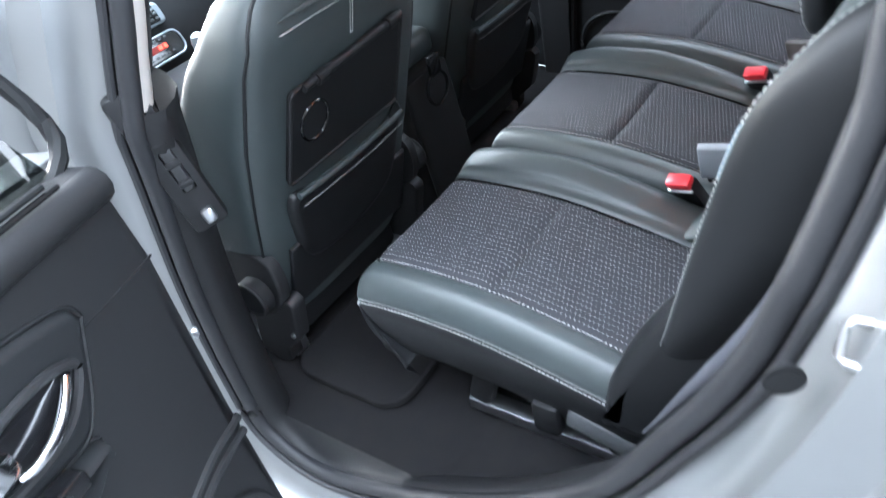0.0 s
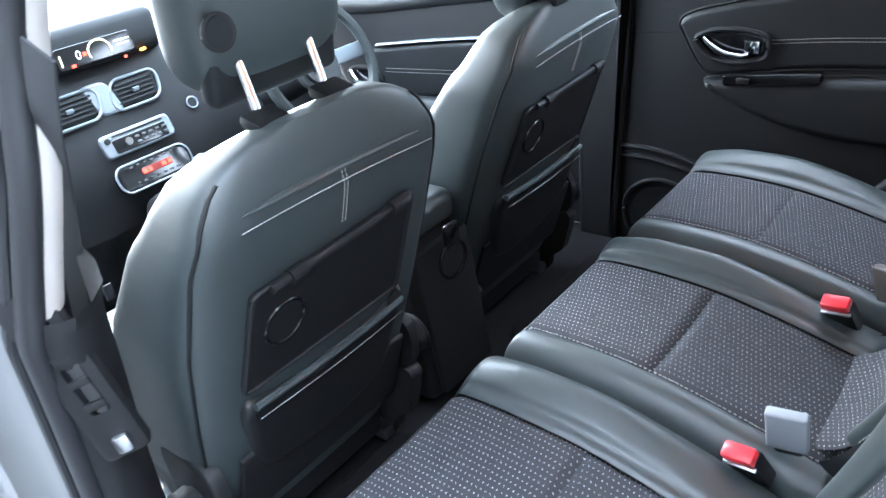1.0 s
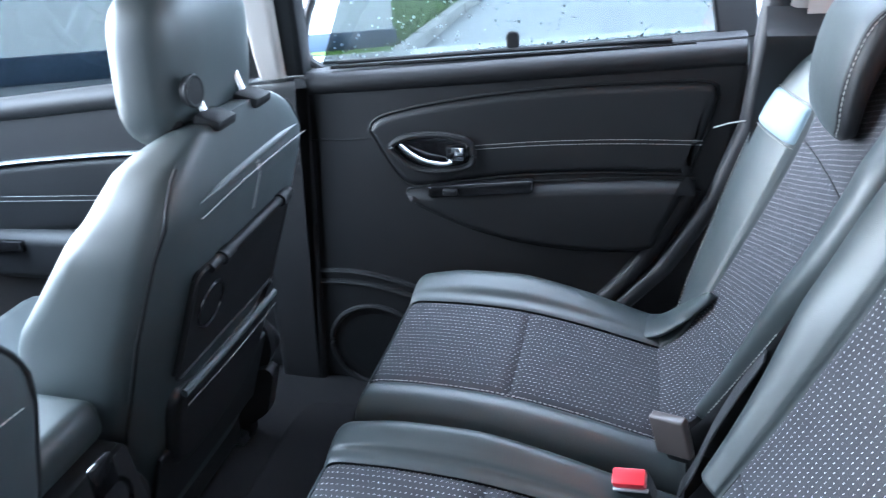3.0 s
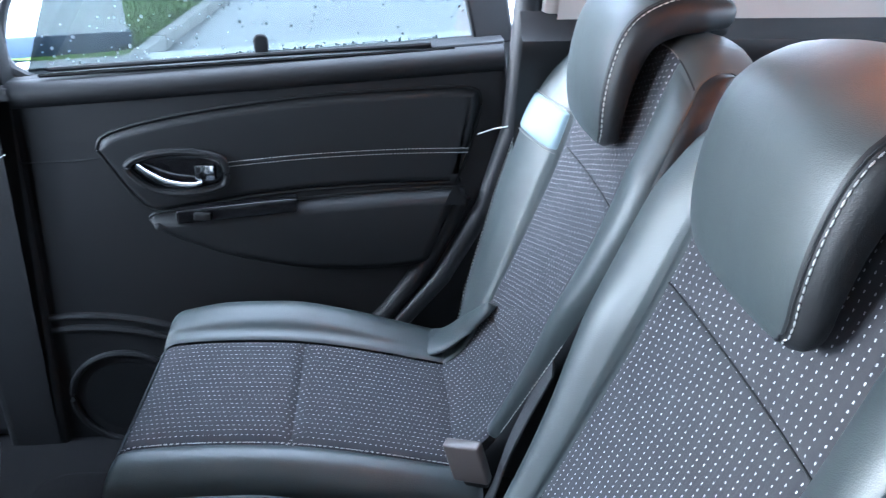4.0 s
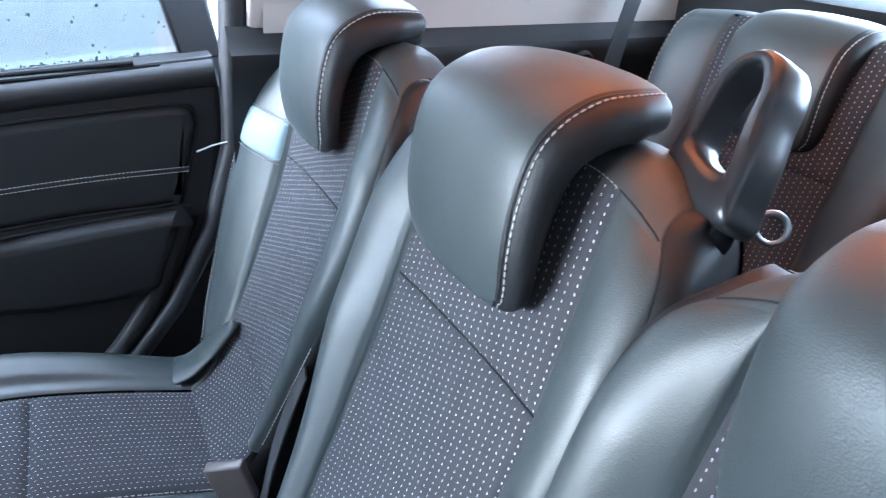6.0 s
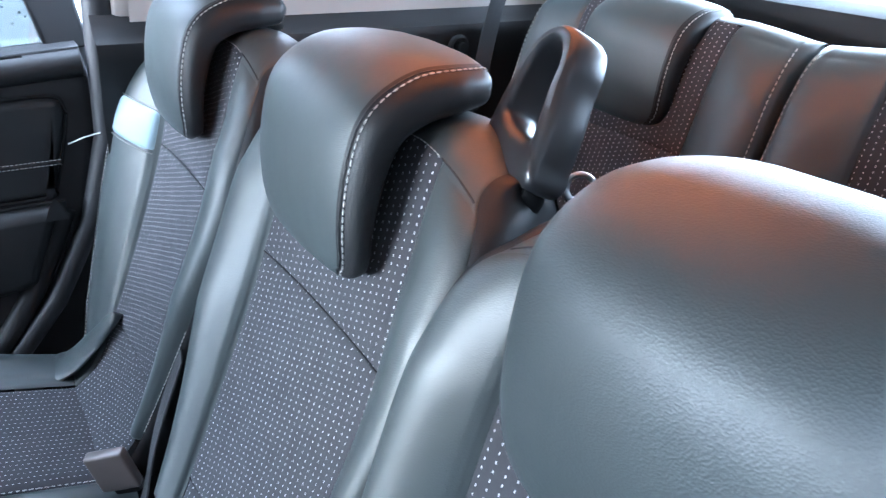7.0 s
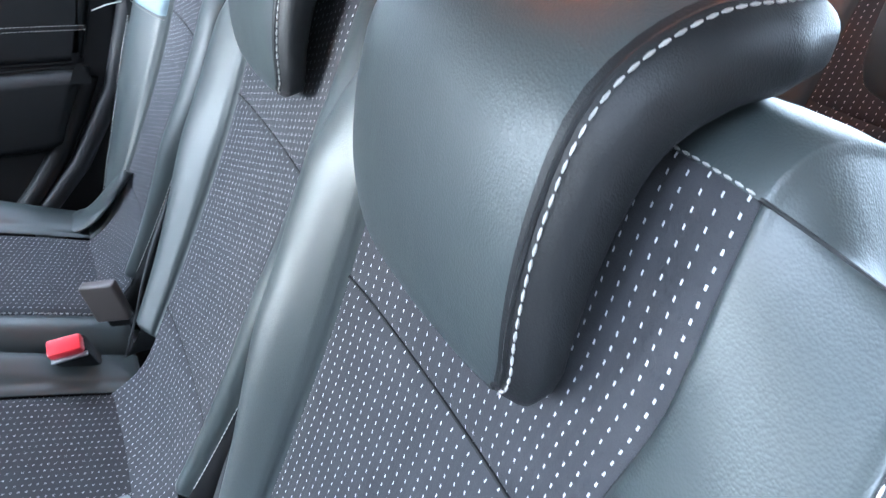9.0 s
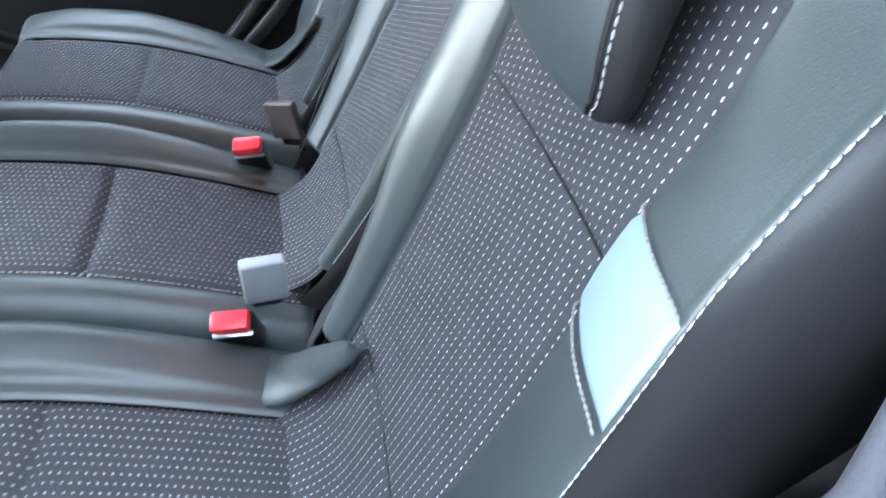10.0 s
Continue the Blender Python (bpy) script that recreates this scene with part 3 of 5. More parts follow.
        part("hinge_flap", grid_mesh(rows, close_v=True, cap=True), LEATHER, seat, "creased leather flap at the hinge", 70)
    # the padded cover over the outer hinge
    if sewn < 0:
        hc = Curve([(0.415, 0.60), (0.425, 0.69), (0.455, 0.765), (0.505, 0.845), (0.565, 0.882), (0.63, 0.86), (0.67, 0.78), (0.675, 0.60)]).line(40)
        part("hinge_cover", plate(hc, lambda x, z, h: np.array((x, yb + sewn * (0.212 + h), z)), 0.05, 0.022, 0.016), LEATHER_SOFT, seat, "rounded black vinyl hinge cover", 60)
    # guides and the shroud under the headrest
    part("headrest_shroud", box(0.07, 0.13, 0.02, (0.728 + shift[0], yb, 1.290 + shift[1]), 0.008, (0, 6, 0)), DARK, seat)
    headrest(seat, yb + 0.002, 0.617 + 0.75 * shift[0], 1.146 + shift[1], tilt=-2.4 * shift[0] if shift[0] < 0 else 0.0)
    return seat, f, g


near_seat, f_near, g_near = second_row_seat(-0.445, 0.105, 0.146, -0.428, -1, 0.234, (-0.014, 0.006), "black leather rear seat with dotted cloth beside the open door")
mid_seat, f_mid, g_mid = second_row_seat(0.010, 0.085, 0.138, 0.022, 0, 0.226, (0.014, 0.004), "black leather middle car seat with dotted grey cloth panels")
far_seat, f_far, g_far = second_row_seat(0.462, 0.105, 0.142, 0.480, 1, 0.236, (0.002, 0.003), "black leather rear seat with dotted cloth beside the closed door")


def airbag_tag(seat, g, s0, s1, w0):
    def lift(s, w):
        p = g(s, w)
        return p + np.array((-0.0035, 0, 0.0012))
    part("fabric_tag", patch(lift, s0, s1, w0, w0 + 0.54, 16, 14, 0.004, 0.008, out=(-1, 0, 0.2)), TAG, seat, "pale blue-white fabric tag on the bolster")
    for w in (w0 - 0.02, w0 + 0.56):
        part("stitching", stitches([lift(s0 + (s1 - s0) * i / 24, w) for i in range(25)], 0.005, 0.0042, 0.0012), TAG_EDGE, seat)


airbag_tag(near_seat, g_near, 2.12, 5.85, 4.22)
airbag_tag(far_seat, g_far, 8.15, 11.88, 4.22)


def text_mesh(words, size, m, mat, parent, extrude=0.0003):
    cu = bpy.data.curves.new("words", 'FONT')
    cu.body, cu.size, cu.extrude, cu.align_x, cu.align_y = words, size, extrude, 'CENTER', 'CENTER'
    tmp = new("tmp", cu)
    me = bpy.data.meshes.new_from_object(tmp.evaluated_get(bpy.context.evaluated_depsgraph_get()))
    bpy.data.objects.remove(tmp)
    bpy.data.curves.remove(cu)
    bm = bmesh.new()
    bm.from_mesh(me)
    bpy.data.meshes.remove(me)
    return part("lettering", moved(bm, m), mat, parent, "white woven lettering")


# small woven anchor labels at the rear corners of the cushions
for seat, f, s in ((near_seat, f_near, 4.25), (near_seat, f_near, 5.85), (far_seat, f_far, 5.85), (far_seat, f_far, 4.2), (mid_seat, f_mid, 5.85)):
    p = f(s, 8.55)
    lab = part("woven_label", box(0.034, 0.011, 0.002, (p[0], p[1], p[2] + 0.007), 0.0006, (0, 12, 0)), DARK, seat, "small black woven label")
    text_mesh("ISOFIX", 0.0085, Matrix.Translation((p[0], p[1], p[2] + 0.0085)) @ pose(0, 0, 0, 0, 12, 0), THREAD, lab)


# third row: backrests and headrests of two folding seats
def third_row_seat(yc):
    seat = empty("folding_car_seat", (1.2, yc, 0.5), label="black leather folding third row seat with dotted cloth centre", category="car seat", group="third row seats")
    path = [(1.10, 0.72), (1.14, 0.80), (1.19, 0.90), (1.235, 1.02), (1.275, 1.14), (1.302, 1.24), (1.325, 1.30), (1.35, 1.325), (1.39, 1.325), (1.42, 1.29), (1.42, 1.15), (1.36, 0.95), (1.28, 0.72)]
    half = lerp([0, 4, 6, 7, 12], [0.24, 0.265, 0.262, 0.258, 0.25])
    hw = lerp([0, 4, 6.5, 12], [0.15, 0.15, 0.155, 0.155])
    g = backrest_surface(yc, path, hw, half, 0.032, 0.09, drop=0.012)
    part("backrest_cloth", patch(g, 6, 8, 0.5, 3.9, 20, 24, 0.004, 0.01, out=(-1, 0, 0.2), upright=True), CLOTH, seat, "dark grey cloth with pale thread dashes")
    part("backrest_cloth", patch(g, 6, 8, 3.9, 6.9, 20, 24, 0.004, 0.01, "uUv", out=(-1, 0, 0.2), upright=True), CLOTH, seat)
    for a, b, side in ((2, 6, -1), (8, 12, 1)):
        part("backrest_bolster", patch(g, a, b, 0.7, 6.9, 26, 44, 0.004, 0.008, "Uv" if side < 0 else "uv", out=(-1, 0, 0.2)), LEATHER, seat)
        part("backrest_side", flank(g, 2.0 if side < 0 else 12.0, side), LEATHER, seat)
        s_edge = 2.0 if side < 0 else 12.0
        part("stitching", stitches([g(s_edge, 1.0 + 5.8 * i / 80) + np.array((-0.002, 0.001 * side, 0.001)) for i in range(81)], 0.009, 0.0065, 0.0012), THREAD, seat, "pale seam thread")
    part("backrest_top", patch(g, 2, 12, 6.9, 9.2, 60, 18, 0.0, 0.01, "", out=(0, 0, 1)), LEATHER, seat)
    part("backrest_back", patch(g, 0, 14, 9.2, 12, 20, 10, 0, 0.01, "", out=(1, 0, 0)), CARPET, seat)
    part("cushion", box(0.42, 0.48, 0.16, (0.98, yc, 0.68), 0.05, (0, 6, 0), 4), LEATHER, seat)
    headrest(seat, yc, 1.285, 1.160, 0.96)
    return seat


third_row_seat(0.262)
third_row_seat(-0.292)


# ---- buckles ----
def buckle(at, turn, height=0.07):
    b = empty("belt_buckle", at, label="black seat belt buckle with a red release button", category="seat belt buckle", group="belt buckles")
    m = Matrix.Translation(at) @ Euler([radians(a) for a in turn]).to_matrix().to_4x4()
    part("housing", moved(box(0.048, 0.026, height, (0, 0, -height / 2), 0.006), m), DARK, b)
    part("release_button", moved(box(0.044, 0.024, 0.018, (0, -0.003, 0.002), 0.004), m), RED, b, "bright red release button")
    part("slot_rim", moved(box(0.046, 0.006, 0.005, (0, -0.014, -0.010), 0.001), m), STEEL, b)
    return b


def buckle_tongue(at, turn, mat, label):
    b = empty("belt_tongue", at, label=label, category="seat belt buckle", group="belt tongues")
    m = Matrix.Translation(at) @ Euler([radians(a) for a in turn]).to_matrix().to_4x4()
    part("cover", moved(box(0.054, 0.018, 0.068, (0, 0, 0.0), 0.004, None, 3), m), mat, b)
    part("stem", moved(box(0.038, 0.02, 0.05, (0, 0.010, -0.028), 0.005), m), DARK, b)
    return b


buckle((0.388, 0.172, 0.745), (28, -12, -8))
buckle((0.375, -0.222, 0.740), (28, -12, -8))
buckle_tongue((0.412, -0.156, 0.745), (8, -6, 6), TONGUE, "grey plastic belt buckle standing beside the middle cushion")
buckle_tongue((0.446, 0.278, 0.735), (8, -14, -30), material("brown_plastic", (0.10, 0.085, 0.08), 0.35), "dark brown plastic belt buckle between two cushions")

# lap belts tucked between the backrests
for y0, y1 in ((0.245, 0.262), (-0.20, -0.215)):
    pts = Curve([(0.462, y0, 0.66), (0.478, y0, 0.71), (0.497, y1, 0.765), (0.520, y1 + 0.004, 0.83), (0.548, y1 + 0.006, 0.90)]).line(20)
    thing("lap_belt", strap(pts, 0.045, 0.0012, (0.25, 1, 0.1)), BELT, "black webbing lap belt tucked between the seats", "seat belt", "lap belts")

# grab loop on the shoulder of the middle seat: a thick moulded shield that leans back
loop = empty("grab_loop", (0.735, -0.135, 1.25), label="black moulded plastic grab loop on the seat shoulder", category="handle")
rim_o = Curve([(-0.047, -0.004), (-0.053, 0.020), (-0.057, 0.050), (-0.058, 0.078), (-0.050, 0.101), (-0.032, 0.114), (-0.012, 0.112), (0.002, 0.096), (0.012, 0.072), (0.026, 0.046), (0.038, 0.016), (0.045, -0.004), (0.020, -0.012), (-0.018, -0.012)], closed=True)
rim_i = Curve([(-0.034, 0.029), (-0.040, 0.036), (-0.045, 0.055), (-0.048, 0.076), (-0.044, 0.093), (-0.033, 0.101), (-0.020, 0.098), (-0.009, 0.085), (-0.003, 0.066), (0.005, 0.048), (0.012, 0.034), (0.013, 0.027), (0.002, 0.024), (-0.018, 0.025)], closed=True)
lu, lv, ln = Vector((-0.213, -0.971, -0.107)), Vector((0.428, -0.191, 0.883)), Vector((-0.878, 0.143, 0.457))
LOOP_M = Matrix(((lu.x, ln.x, lv.x, 0.734), (lu.y, ln.y, lv.y, -0.134), (lu.z, ln.z, lv.z, 1.272), (0, 0, 0, 1)))
rows = []
for k in range(84):
    o, i_ = rim_o(14 * k / 84), rim_i(14 * k / 84)
    sec = []
    for m_, d in ((0.0, -0.030), (0.0, -0.006), (0.10, -0.001), (0.30, 0.001), (0.72, 0.001), (0.92, -0.002), (1.0, -0.007), (1.03, -0.020), (1.0, -0.034), (0.85, -0.040), (0.3, -0.038), (0.06, -0.036)):
        q = i_ + (o - i_) * m_
        sec.append((q[0], d, q[1]))
    rows.append(sec)
part("loop", moved(grid_mesh(rows, close_u=True, close_v=True), LOOP_M), SATIN, loop, "", 40)
part("root", moved(box(0.084, 0.030, 0.03, (-0.001, -0.020, -0.020), 0.010), LOOP_M), DARK, loop)
part("guide_ring", moved(ring(0.012, 0.0026, (0.0, 0.0, 0.0), 'X'), Matrix.Translation((0.790, -0.170, 1.248)) @ pose(0, 0, 0, 20, 20, 55)), STEEL, loop, "steel guide ring")


# ---- front seats ----
def front_seat(yc, dx, side, drop, label):
    """side: -1 where the outer flank is on the left."""
    seat = empty("bucket_seat", (-0.45 + dx, yc, 0.38), label=label, category="car seat", group="front seats")
    lean = 0.354
    half = lerp([0.50, 0.62, 0.80, 0.95, 1.08, 1.14, 1.18, 1.208, 1.222], [0.215, 0.232, 0.243, 0.245, 0.232, 0.212, 0.182, 0.13, 0.07])
    deep = lerp([0.50, 0.70, 0.95, 1.10, 1.18, 1.208, 1.222], [0.11, 0.115, 0.105, 0.085, 0.06, 0.035, 0.012])

    def back_x(z):
        return -0.128 + (z - 1.013) * lean + dx - 0.55 * max(0, z - 1.12) ** 1.1

    def at(z, a, lift=0.0):
        h, d = half(z) + lift, deep(z) + lift
        ca, sa = math.cos(a), math.sin(a)
        y = h * math.copysign(abs(ca) ** 0.42, ca)
        x = d * math.copysign(abs(sa) ** 0.55, sa)
        wing = -0.05 * (abs(y) / 0.24) ** 3 * (1 if sa < 0 else 0) * min(1, max(0, (1.2 - z) * 4))
        return np.array((back_x(z) - deep(z) + x + wing, yc + y, z))
    zs = [0.50 + 0.722 * ease(i / 40, 0.35) for i in range(41)]
    rows = [[at(z, 2 * math.pi * j / 64) for j in range(64)] for z in zs]
    part("backrest", grid_mesh(rows, close_v=True, cap=True), LEATHER, seat, "black leather backrest with pale seams", 60)

    def on_back(a, z, h):
        """A point at a across and z up on the rear face, h proud of it."""
        return np.array((back_x(z) + h, yc + a, z - lean * h))
    # upper hood seam, twin vertical stitch and the edge piping
    hood = [on_back(a, 1.128 + 0.035 * (a + 0.02) * -side * -1 - 0.15 * a * a, 0.0025) for a in np.linspace(-0.165, 0.172, 40)]
    part("hood_edge", tube([p + np.array((-0.002, 0, 0.018)) for p in hood[1:-3]], [0.001 + 0.004 * min(1, i / 6, (35 - i) / 6) for i in range(36)], 8), LEATHER, seat)
    part("stitching", stitches(hood, 0.006, 0.0052, 0.0011), THREAD, seat, "pale seam thread")
    for k in (-0.003, 0.003):
        part("stitching", stitches([on_back(k, z, 0.003) for z in np.linspace(1.06, 1.145, 16)], 0.006, 0.0045, 0.001), THREAD, seat)
    for s in (-1, 1):
        edge = [at(z, math.pi / 2 - s * 1.05, 0.001) for z in np.linspace(0.56, 1.185, 50)]
        part("piping", tube(edge, 0.003, 6), LEATHER_SOFT, seat)
        part("stitching", stitches([at(0.555, math.pi / 2 - s * (1.0 + 0.45 * i / 20), 0.001) for i in range(21)], 0.007, 0.005, 0.001), THREAD, seat)
    # folding tray with cup ring and hinge bar
    tray_outline = [(-0.156, 1.028), (-0.176, 0.856), (0.136, 0.858), (0.140, 1.042)]
    tray = part("folding_tray", plate(soft_corners(tray_outline, 0.012), on_back, 0.004, 0.006, 0.006), DARK, seat, "matt black folding tray panel")
    rim = [on_back(a, z, 0.004) for a, z in soft_corners(tray_outline, 0.012)]
    part("tray_rim", tube(rim, 0.0042, 6, closed=True), PLASTIC, tray)
    ringm = [on_back(-0.105 + 0.034 * math.cos(t), 0.953 + 0.036 * math.sin(t), 0.0065) for t in np.linspace(0, 2 * math.pi, 36, endpoint=False)]
    part("cup_ring", tube(ringm, 0.003, 6, closed=True), GLOSS, tray, "raised gloss black cup ring")
    part("hinge_bar", tube([on_back(a, 1.034 + 0.045 * a, 0.008) for a in np.linspace(-0.13, 0.13, 12)], 0.0075, 10), PLASTIC, tray)
    for a in (-0.10, 0.09):
        part("hinge_lug", tube([on_back(a, 1.034 + 0.045 * a, 0.009), on_back(a + 0.025, 1.035 + 0.045 * a, 0.009)], 0.0115, 10), DARK, tray)
    # map pocket
    pocket = [(-0.172, 0.752), (-0.172, 0.825), (-0.10, 0.815), (0.0, 0.812), (0.10, 0.82), (0.15, 0.845), (0.148, 0.76), (0.12, 0.66), (0.0, 0.62), (-0.13, 0.64)]
    po = part("map_pocket", plate(Curve(pocket, True).line(60), on_back, 0.004, 0.016, 0.012), LEATHER_SOFT, seat, "black leather map pocket")
    top = [on_back(a, 0.822 + 0.12 * abs(a) ** 1.5, 0.014) for a in np.linspace(-0.165, 0.145, 30)]
    part("pocket_edge", tube(top, 0.0065, 8), LEATHER, po)
    part("stitching", stitches([p + np.array((0.001, 0, -0.022)) for p in top], 0.006, 0.0045, 0.0009), THREAD, po)
    part("lower_panel", plate([(-0.19, 0.53), (-0.185, 0.70), (0.185, 0.70), (0.19, 0.53)], on_back, 0.004, 0.01, 0.004), LEATHER_SOFT, seat)
    # headrest with buttons, posts and their sockets
    hx, hz = -0.215 + dx + 0.5 * drop, 1.360 - drop
    rows = []
    for i in range(25):
        t = i / 24
        z = -0.115 + 0.215 * t
        w = 0.120 * (1 - abs(2 * t - 1) ** 5 * 0.28)
        d = 0.058 * (1 - abs(2 * t - 1) ** 4 * 0.45)
        rows.append([(hx + 0.30 * z * 0.35 + d * math.copysign(abs(math.sin(a)) ** 0.6, math.sin(a)), yc + 0.014 + w * math.copysign(abs(math.cos(a)) ** 0.5, math.cos(a)), hz + z) for a in np.linspace(0, 2 * math.pi, 48, endpoint=False)])
    head = part("headrest", grid_mesh(rows, close_v=True, cap=True), LEATHER, seat, "black leather headrest on two steel posts", 70)
    part("rear_cover", box(0.034, 0.205, 0.072, (hx + 0.018, yc + 0.010, hz - 0.092), 0.014, (0, 10, 0), 4), LEATHER_SOFT, head)
    for s in (-1, 1):
        c = (hx + 0.064, yc + 0.012 + s * 0.098, hz - 0.030)
        if s < 0:
            part("button", disc(0.020, 0.012, c, 'X'), DARK, head, "round black pivot button")
        if s < 0:
            part("button_ring", ring(0.0195, 0.003, (c[0] + 0.004, c[1], c[2]), 'X'), PLASTIC, head)
        part("post", tube([(hx + 0.080, yc - 0.003 + s * 0.055, 1.15), (hx + 0.026, yc + 0.004 + s * 0.055, 1.325)], 0.0068, 14), CHROME, head, "polished steel post")
        part("post_socket", box(0.040, 0.050, 0.016, (hx + 0.074, yc - 0.003 + s * 0.055, 1.219), 0.005, (0, 14, 0)), DARK, seat)
    # cushion, base and adjusters
    part("cushion", box(0.50, 0.46, 0.16, (-0.58 + dx, yc, 0.63), 0.055, (0, 6, 0), 4), LEATHER, seat)
    part("base", box(0.40, 0.34, 0.12, (-0.52 + dx, yc, 0.49), 0.02), DARK, seat)
    for s in (-1, 1):
        part("rail", box(0.50, 0.04, 0.035, (-0.58 + dx, yc + s * 0.19, 0.405), 0.006), STEEL, seat, "steel seat rail")
        part("hinge_cover", plate(Curve([(-0.10, 0.055), (-0.03, 0.075), (0.025, 0.062), (0.042, 0.03), (0.035, -0.03), (-0.01, -0.085), (-0.065, -0.10), (-0.10, -0.05)], True).line(40),
                                  lambda a, b, h, s=s: np.array((-0.290 + dx + a, yc + s * (0.232 + h), 0.64 + b)), 0.02, 0.008, 0.006), PLASTIC, seat, "black plastic hinge cover")
        part("bracket", plate(soft_corners([(-0.40, 0.49), (-0.38, 0.55), (-0.258, 0.600), (-0.243, 0.585), (-0.272, 0.480), (-0.32, 0.44), (-0.325, 0.40), (-0.36, 0.38), (-0.42, 0.40)], 0.012), lambda x, z, h, s=s: np.array((x + dx, yc + s * (0.226 + h), z)), 0.03, 0.006, 0.004), PLASTIC, seat)
        part("bracket_screw", disc(0.006, 0.006, (-0.280 + dx, yc + s * 0.232, 0.495), 'Y', 12, 0.001), STEEL, seat)
        part("recliner_wheel", disc(0.040, 0.032, (-0.30 + dx, yc + s * 0.258, 0.625), 'Y', 36, 0.006), DARK, seat, "ribbed black recliner wheel")
        part("recliner_rim", ring(0.037, 0.005, (-0.30 + dx, yc + s * 0.272, 0.625), 'Y'), PLASTIC, seat)
    part("fabric_loop", box(0.004, 0.012, 0.022, (-0.30 + dx, yc + side * 0.247, 1.03), 0.001), BELT, seat)
    return seat


front_seat(-0.407, 0.0, -1, 0.0, "black leather front passenger seat with a folding tray on its back")
driver = front_seat(0.330, -0.085, 1, 0.066, "black leather driver seat with a folding tray on its back")
driver.location.z -= 0.03

# centre console between the front seats
con = empty("centre_console", (-0.55, 0.0, 0.38), label="black plastic centre console with rear storage face", category="console")
part("body", box(0.62, 0.19, 0.38, (-0.62, -0.005, 0.58), 0.025, None, 3), PLASTIC, con)
part("rear_face", box(0.02, 0.17, 0.34, (-0.302, -0.005, 0.60), 0.012, (0, -6, 0)), DARK, con)
part("armrest", box(0.34, 0.17, 0.07, (-0.50, -0.005, 0.815), 0.025, None, 3), LEATHER, con, "padded black armrest")
part("latch", box(0.012, 0.04, 0.05, (-0.282, -0.005, 0.79), 0.004), GLOSS, con)
part("cup_holder", ring(0.04, 0.004, (-0.285, -0.005, 0.73), 'X'), GLOSS, con)


# ---- doors ----
def rear_door(place, name, label):
    """A rear door by its inner side: place(x, h, z) puts a point x behind the closed door's datum, h into the cabin and z up."""
    door = empty(name, tuple(place(0.1, -0.08, 0.3)), label=label, category="car door", kind="structure")

    def on(x, z, h):
        return np.array(place(x, h, z))
    shell = [(-0.335, 0.36), (-0.325, 0.70), (-0.300, 0.98), (-0.285, 1.128), (0.10, 1.165), (0.545, 1.205), (0.565, 1.10), (0.545, 0.95), (0.46, 0.76), (0.36, 0.62), (0.24, 0.50), (0.10, 0.37)]
    part("inner_panel", plate(shell, on, 0.055, 0.02, 0.012), PLASTIC, door, "black grained plastic door lining", 30)
    skin = [(-0.355, 0.33), (-0.345, 0.70), (-0.32, 1.13), (0.10, 1.165), (0.585, 1.205), (0.60, 1.10), (0.58, 0.93), (0.49, 0.74), (0.27, 0.48), (0.12, 0.33)]
    part("outer_skin", plate(skin, lambda x, z, h: on(x, z, h - 0.062), 0.06, 0.01, 0.003), PAINT, door, "silver painted metal skin", 30)
    # upper shoulder roll under the glass
    roll = Curve([(-0.285, 1.104), (-0.10, 1.119), (0.15, 1.141), (0.40, 1.163), (0.545, 1.176)]).line(30)
    part("shoulder_roll", tube([on(x, z, 0.004) for x, z in roll], 0.024, 12), PLASTIC, door)
    part("seam_line", tube([on(x, z, 0.0125) for x, z in Curve([(-0.295, 0.985), (-0.20, 0.990), (-0.155, 0.995)]).line(10)], 0.0016, 6), DARK, door)
    # padded insert with twin seam
    ins = [(-0.150, 0.995), (-0.158, 1.015), (-0.130, 1.043), (0.00, 1.076), (0.20, 1.106), (0.40, 1.122), (0.490, 1.124), (0.508, 1.105), (0.506, 1.07), (0.478, 0.965), (0.462, 0.948), (0.30, 0.942), (0.12, 0.925), (-0.02, 0.900), (-0.075, 0.895), (-0.11, 0.925)]
    insert = part("padded_insert", plate(Curve(ins, True).line(90), on, 0.004, 0.012, 0.022), LEATHER_SOFT, door, "padded black vinyl insert", 50)
    part("insert_edge", tube([on(x, z, 0.013) for x, z in Curve(ins, True).line(90)], 0.0035, 6, closed=True), DARK, insert)
    for dz in (0.0, 0.008):
        line = Curve([(0.055, 0.982), (0.20, 0.997), (0.35, 1.006), (0.490, 1.009)]).line(40)
        part("stitching", stitches([on(x, z + dz, 0.0225) for x, z in line], 0.0065, 0.005, 0.0009), THREAD, insert, "pale twin seam")
    part("insert_fold", tube([on(x, z + 0.004, 0.0218) for x, z in line], 0.0016, 6), DARK, insert)
    # release handle in its bezel
    bez = Curve([(-0.110, 0.985), (-0.075, 1.005), (-0.01, 1.012), (0.048, 1.002), (0.060, 0.978), (0.050, 0.948), (-0.01, 0.934), (-0.062, 0.938), (-0.096, 0.960)], True)
    hb = part("handle_bezel", tube([on(x, z, 0.026) for x, z in bez.line(48)], 0.0065, 8, closed=True), PLASTIC, door)
    part("handle_dish", plate(bez.line(40), lambda x, z, h: on(x, z, h + 0.012), 0.004, 0.012, 0.012), GLOSS, hb, "gloss black handle recess")
    lev = Curve([(-0.090, 0.988, 0.030), (-0.070, 0.974, 0.036), (-0.040, 0.960, 0.040), (-0.004, 0.955, 0.040), (0.018, 0.958, 0.036)])
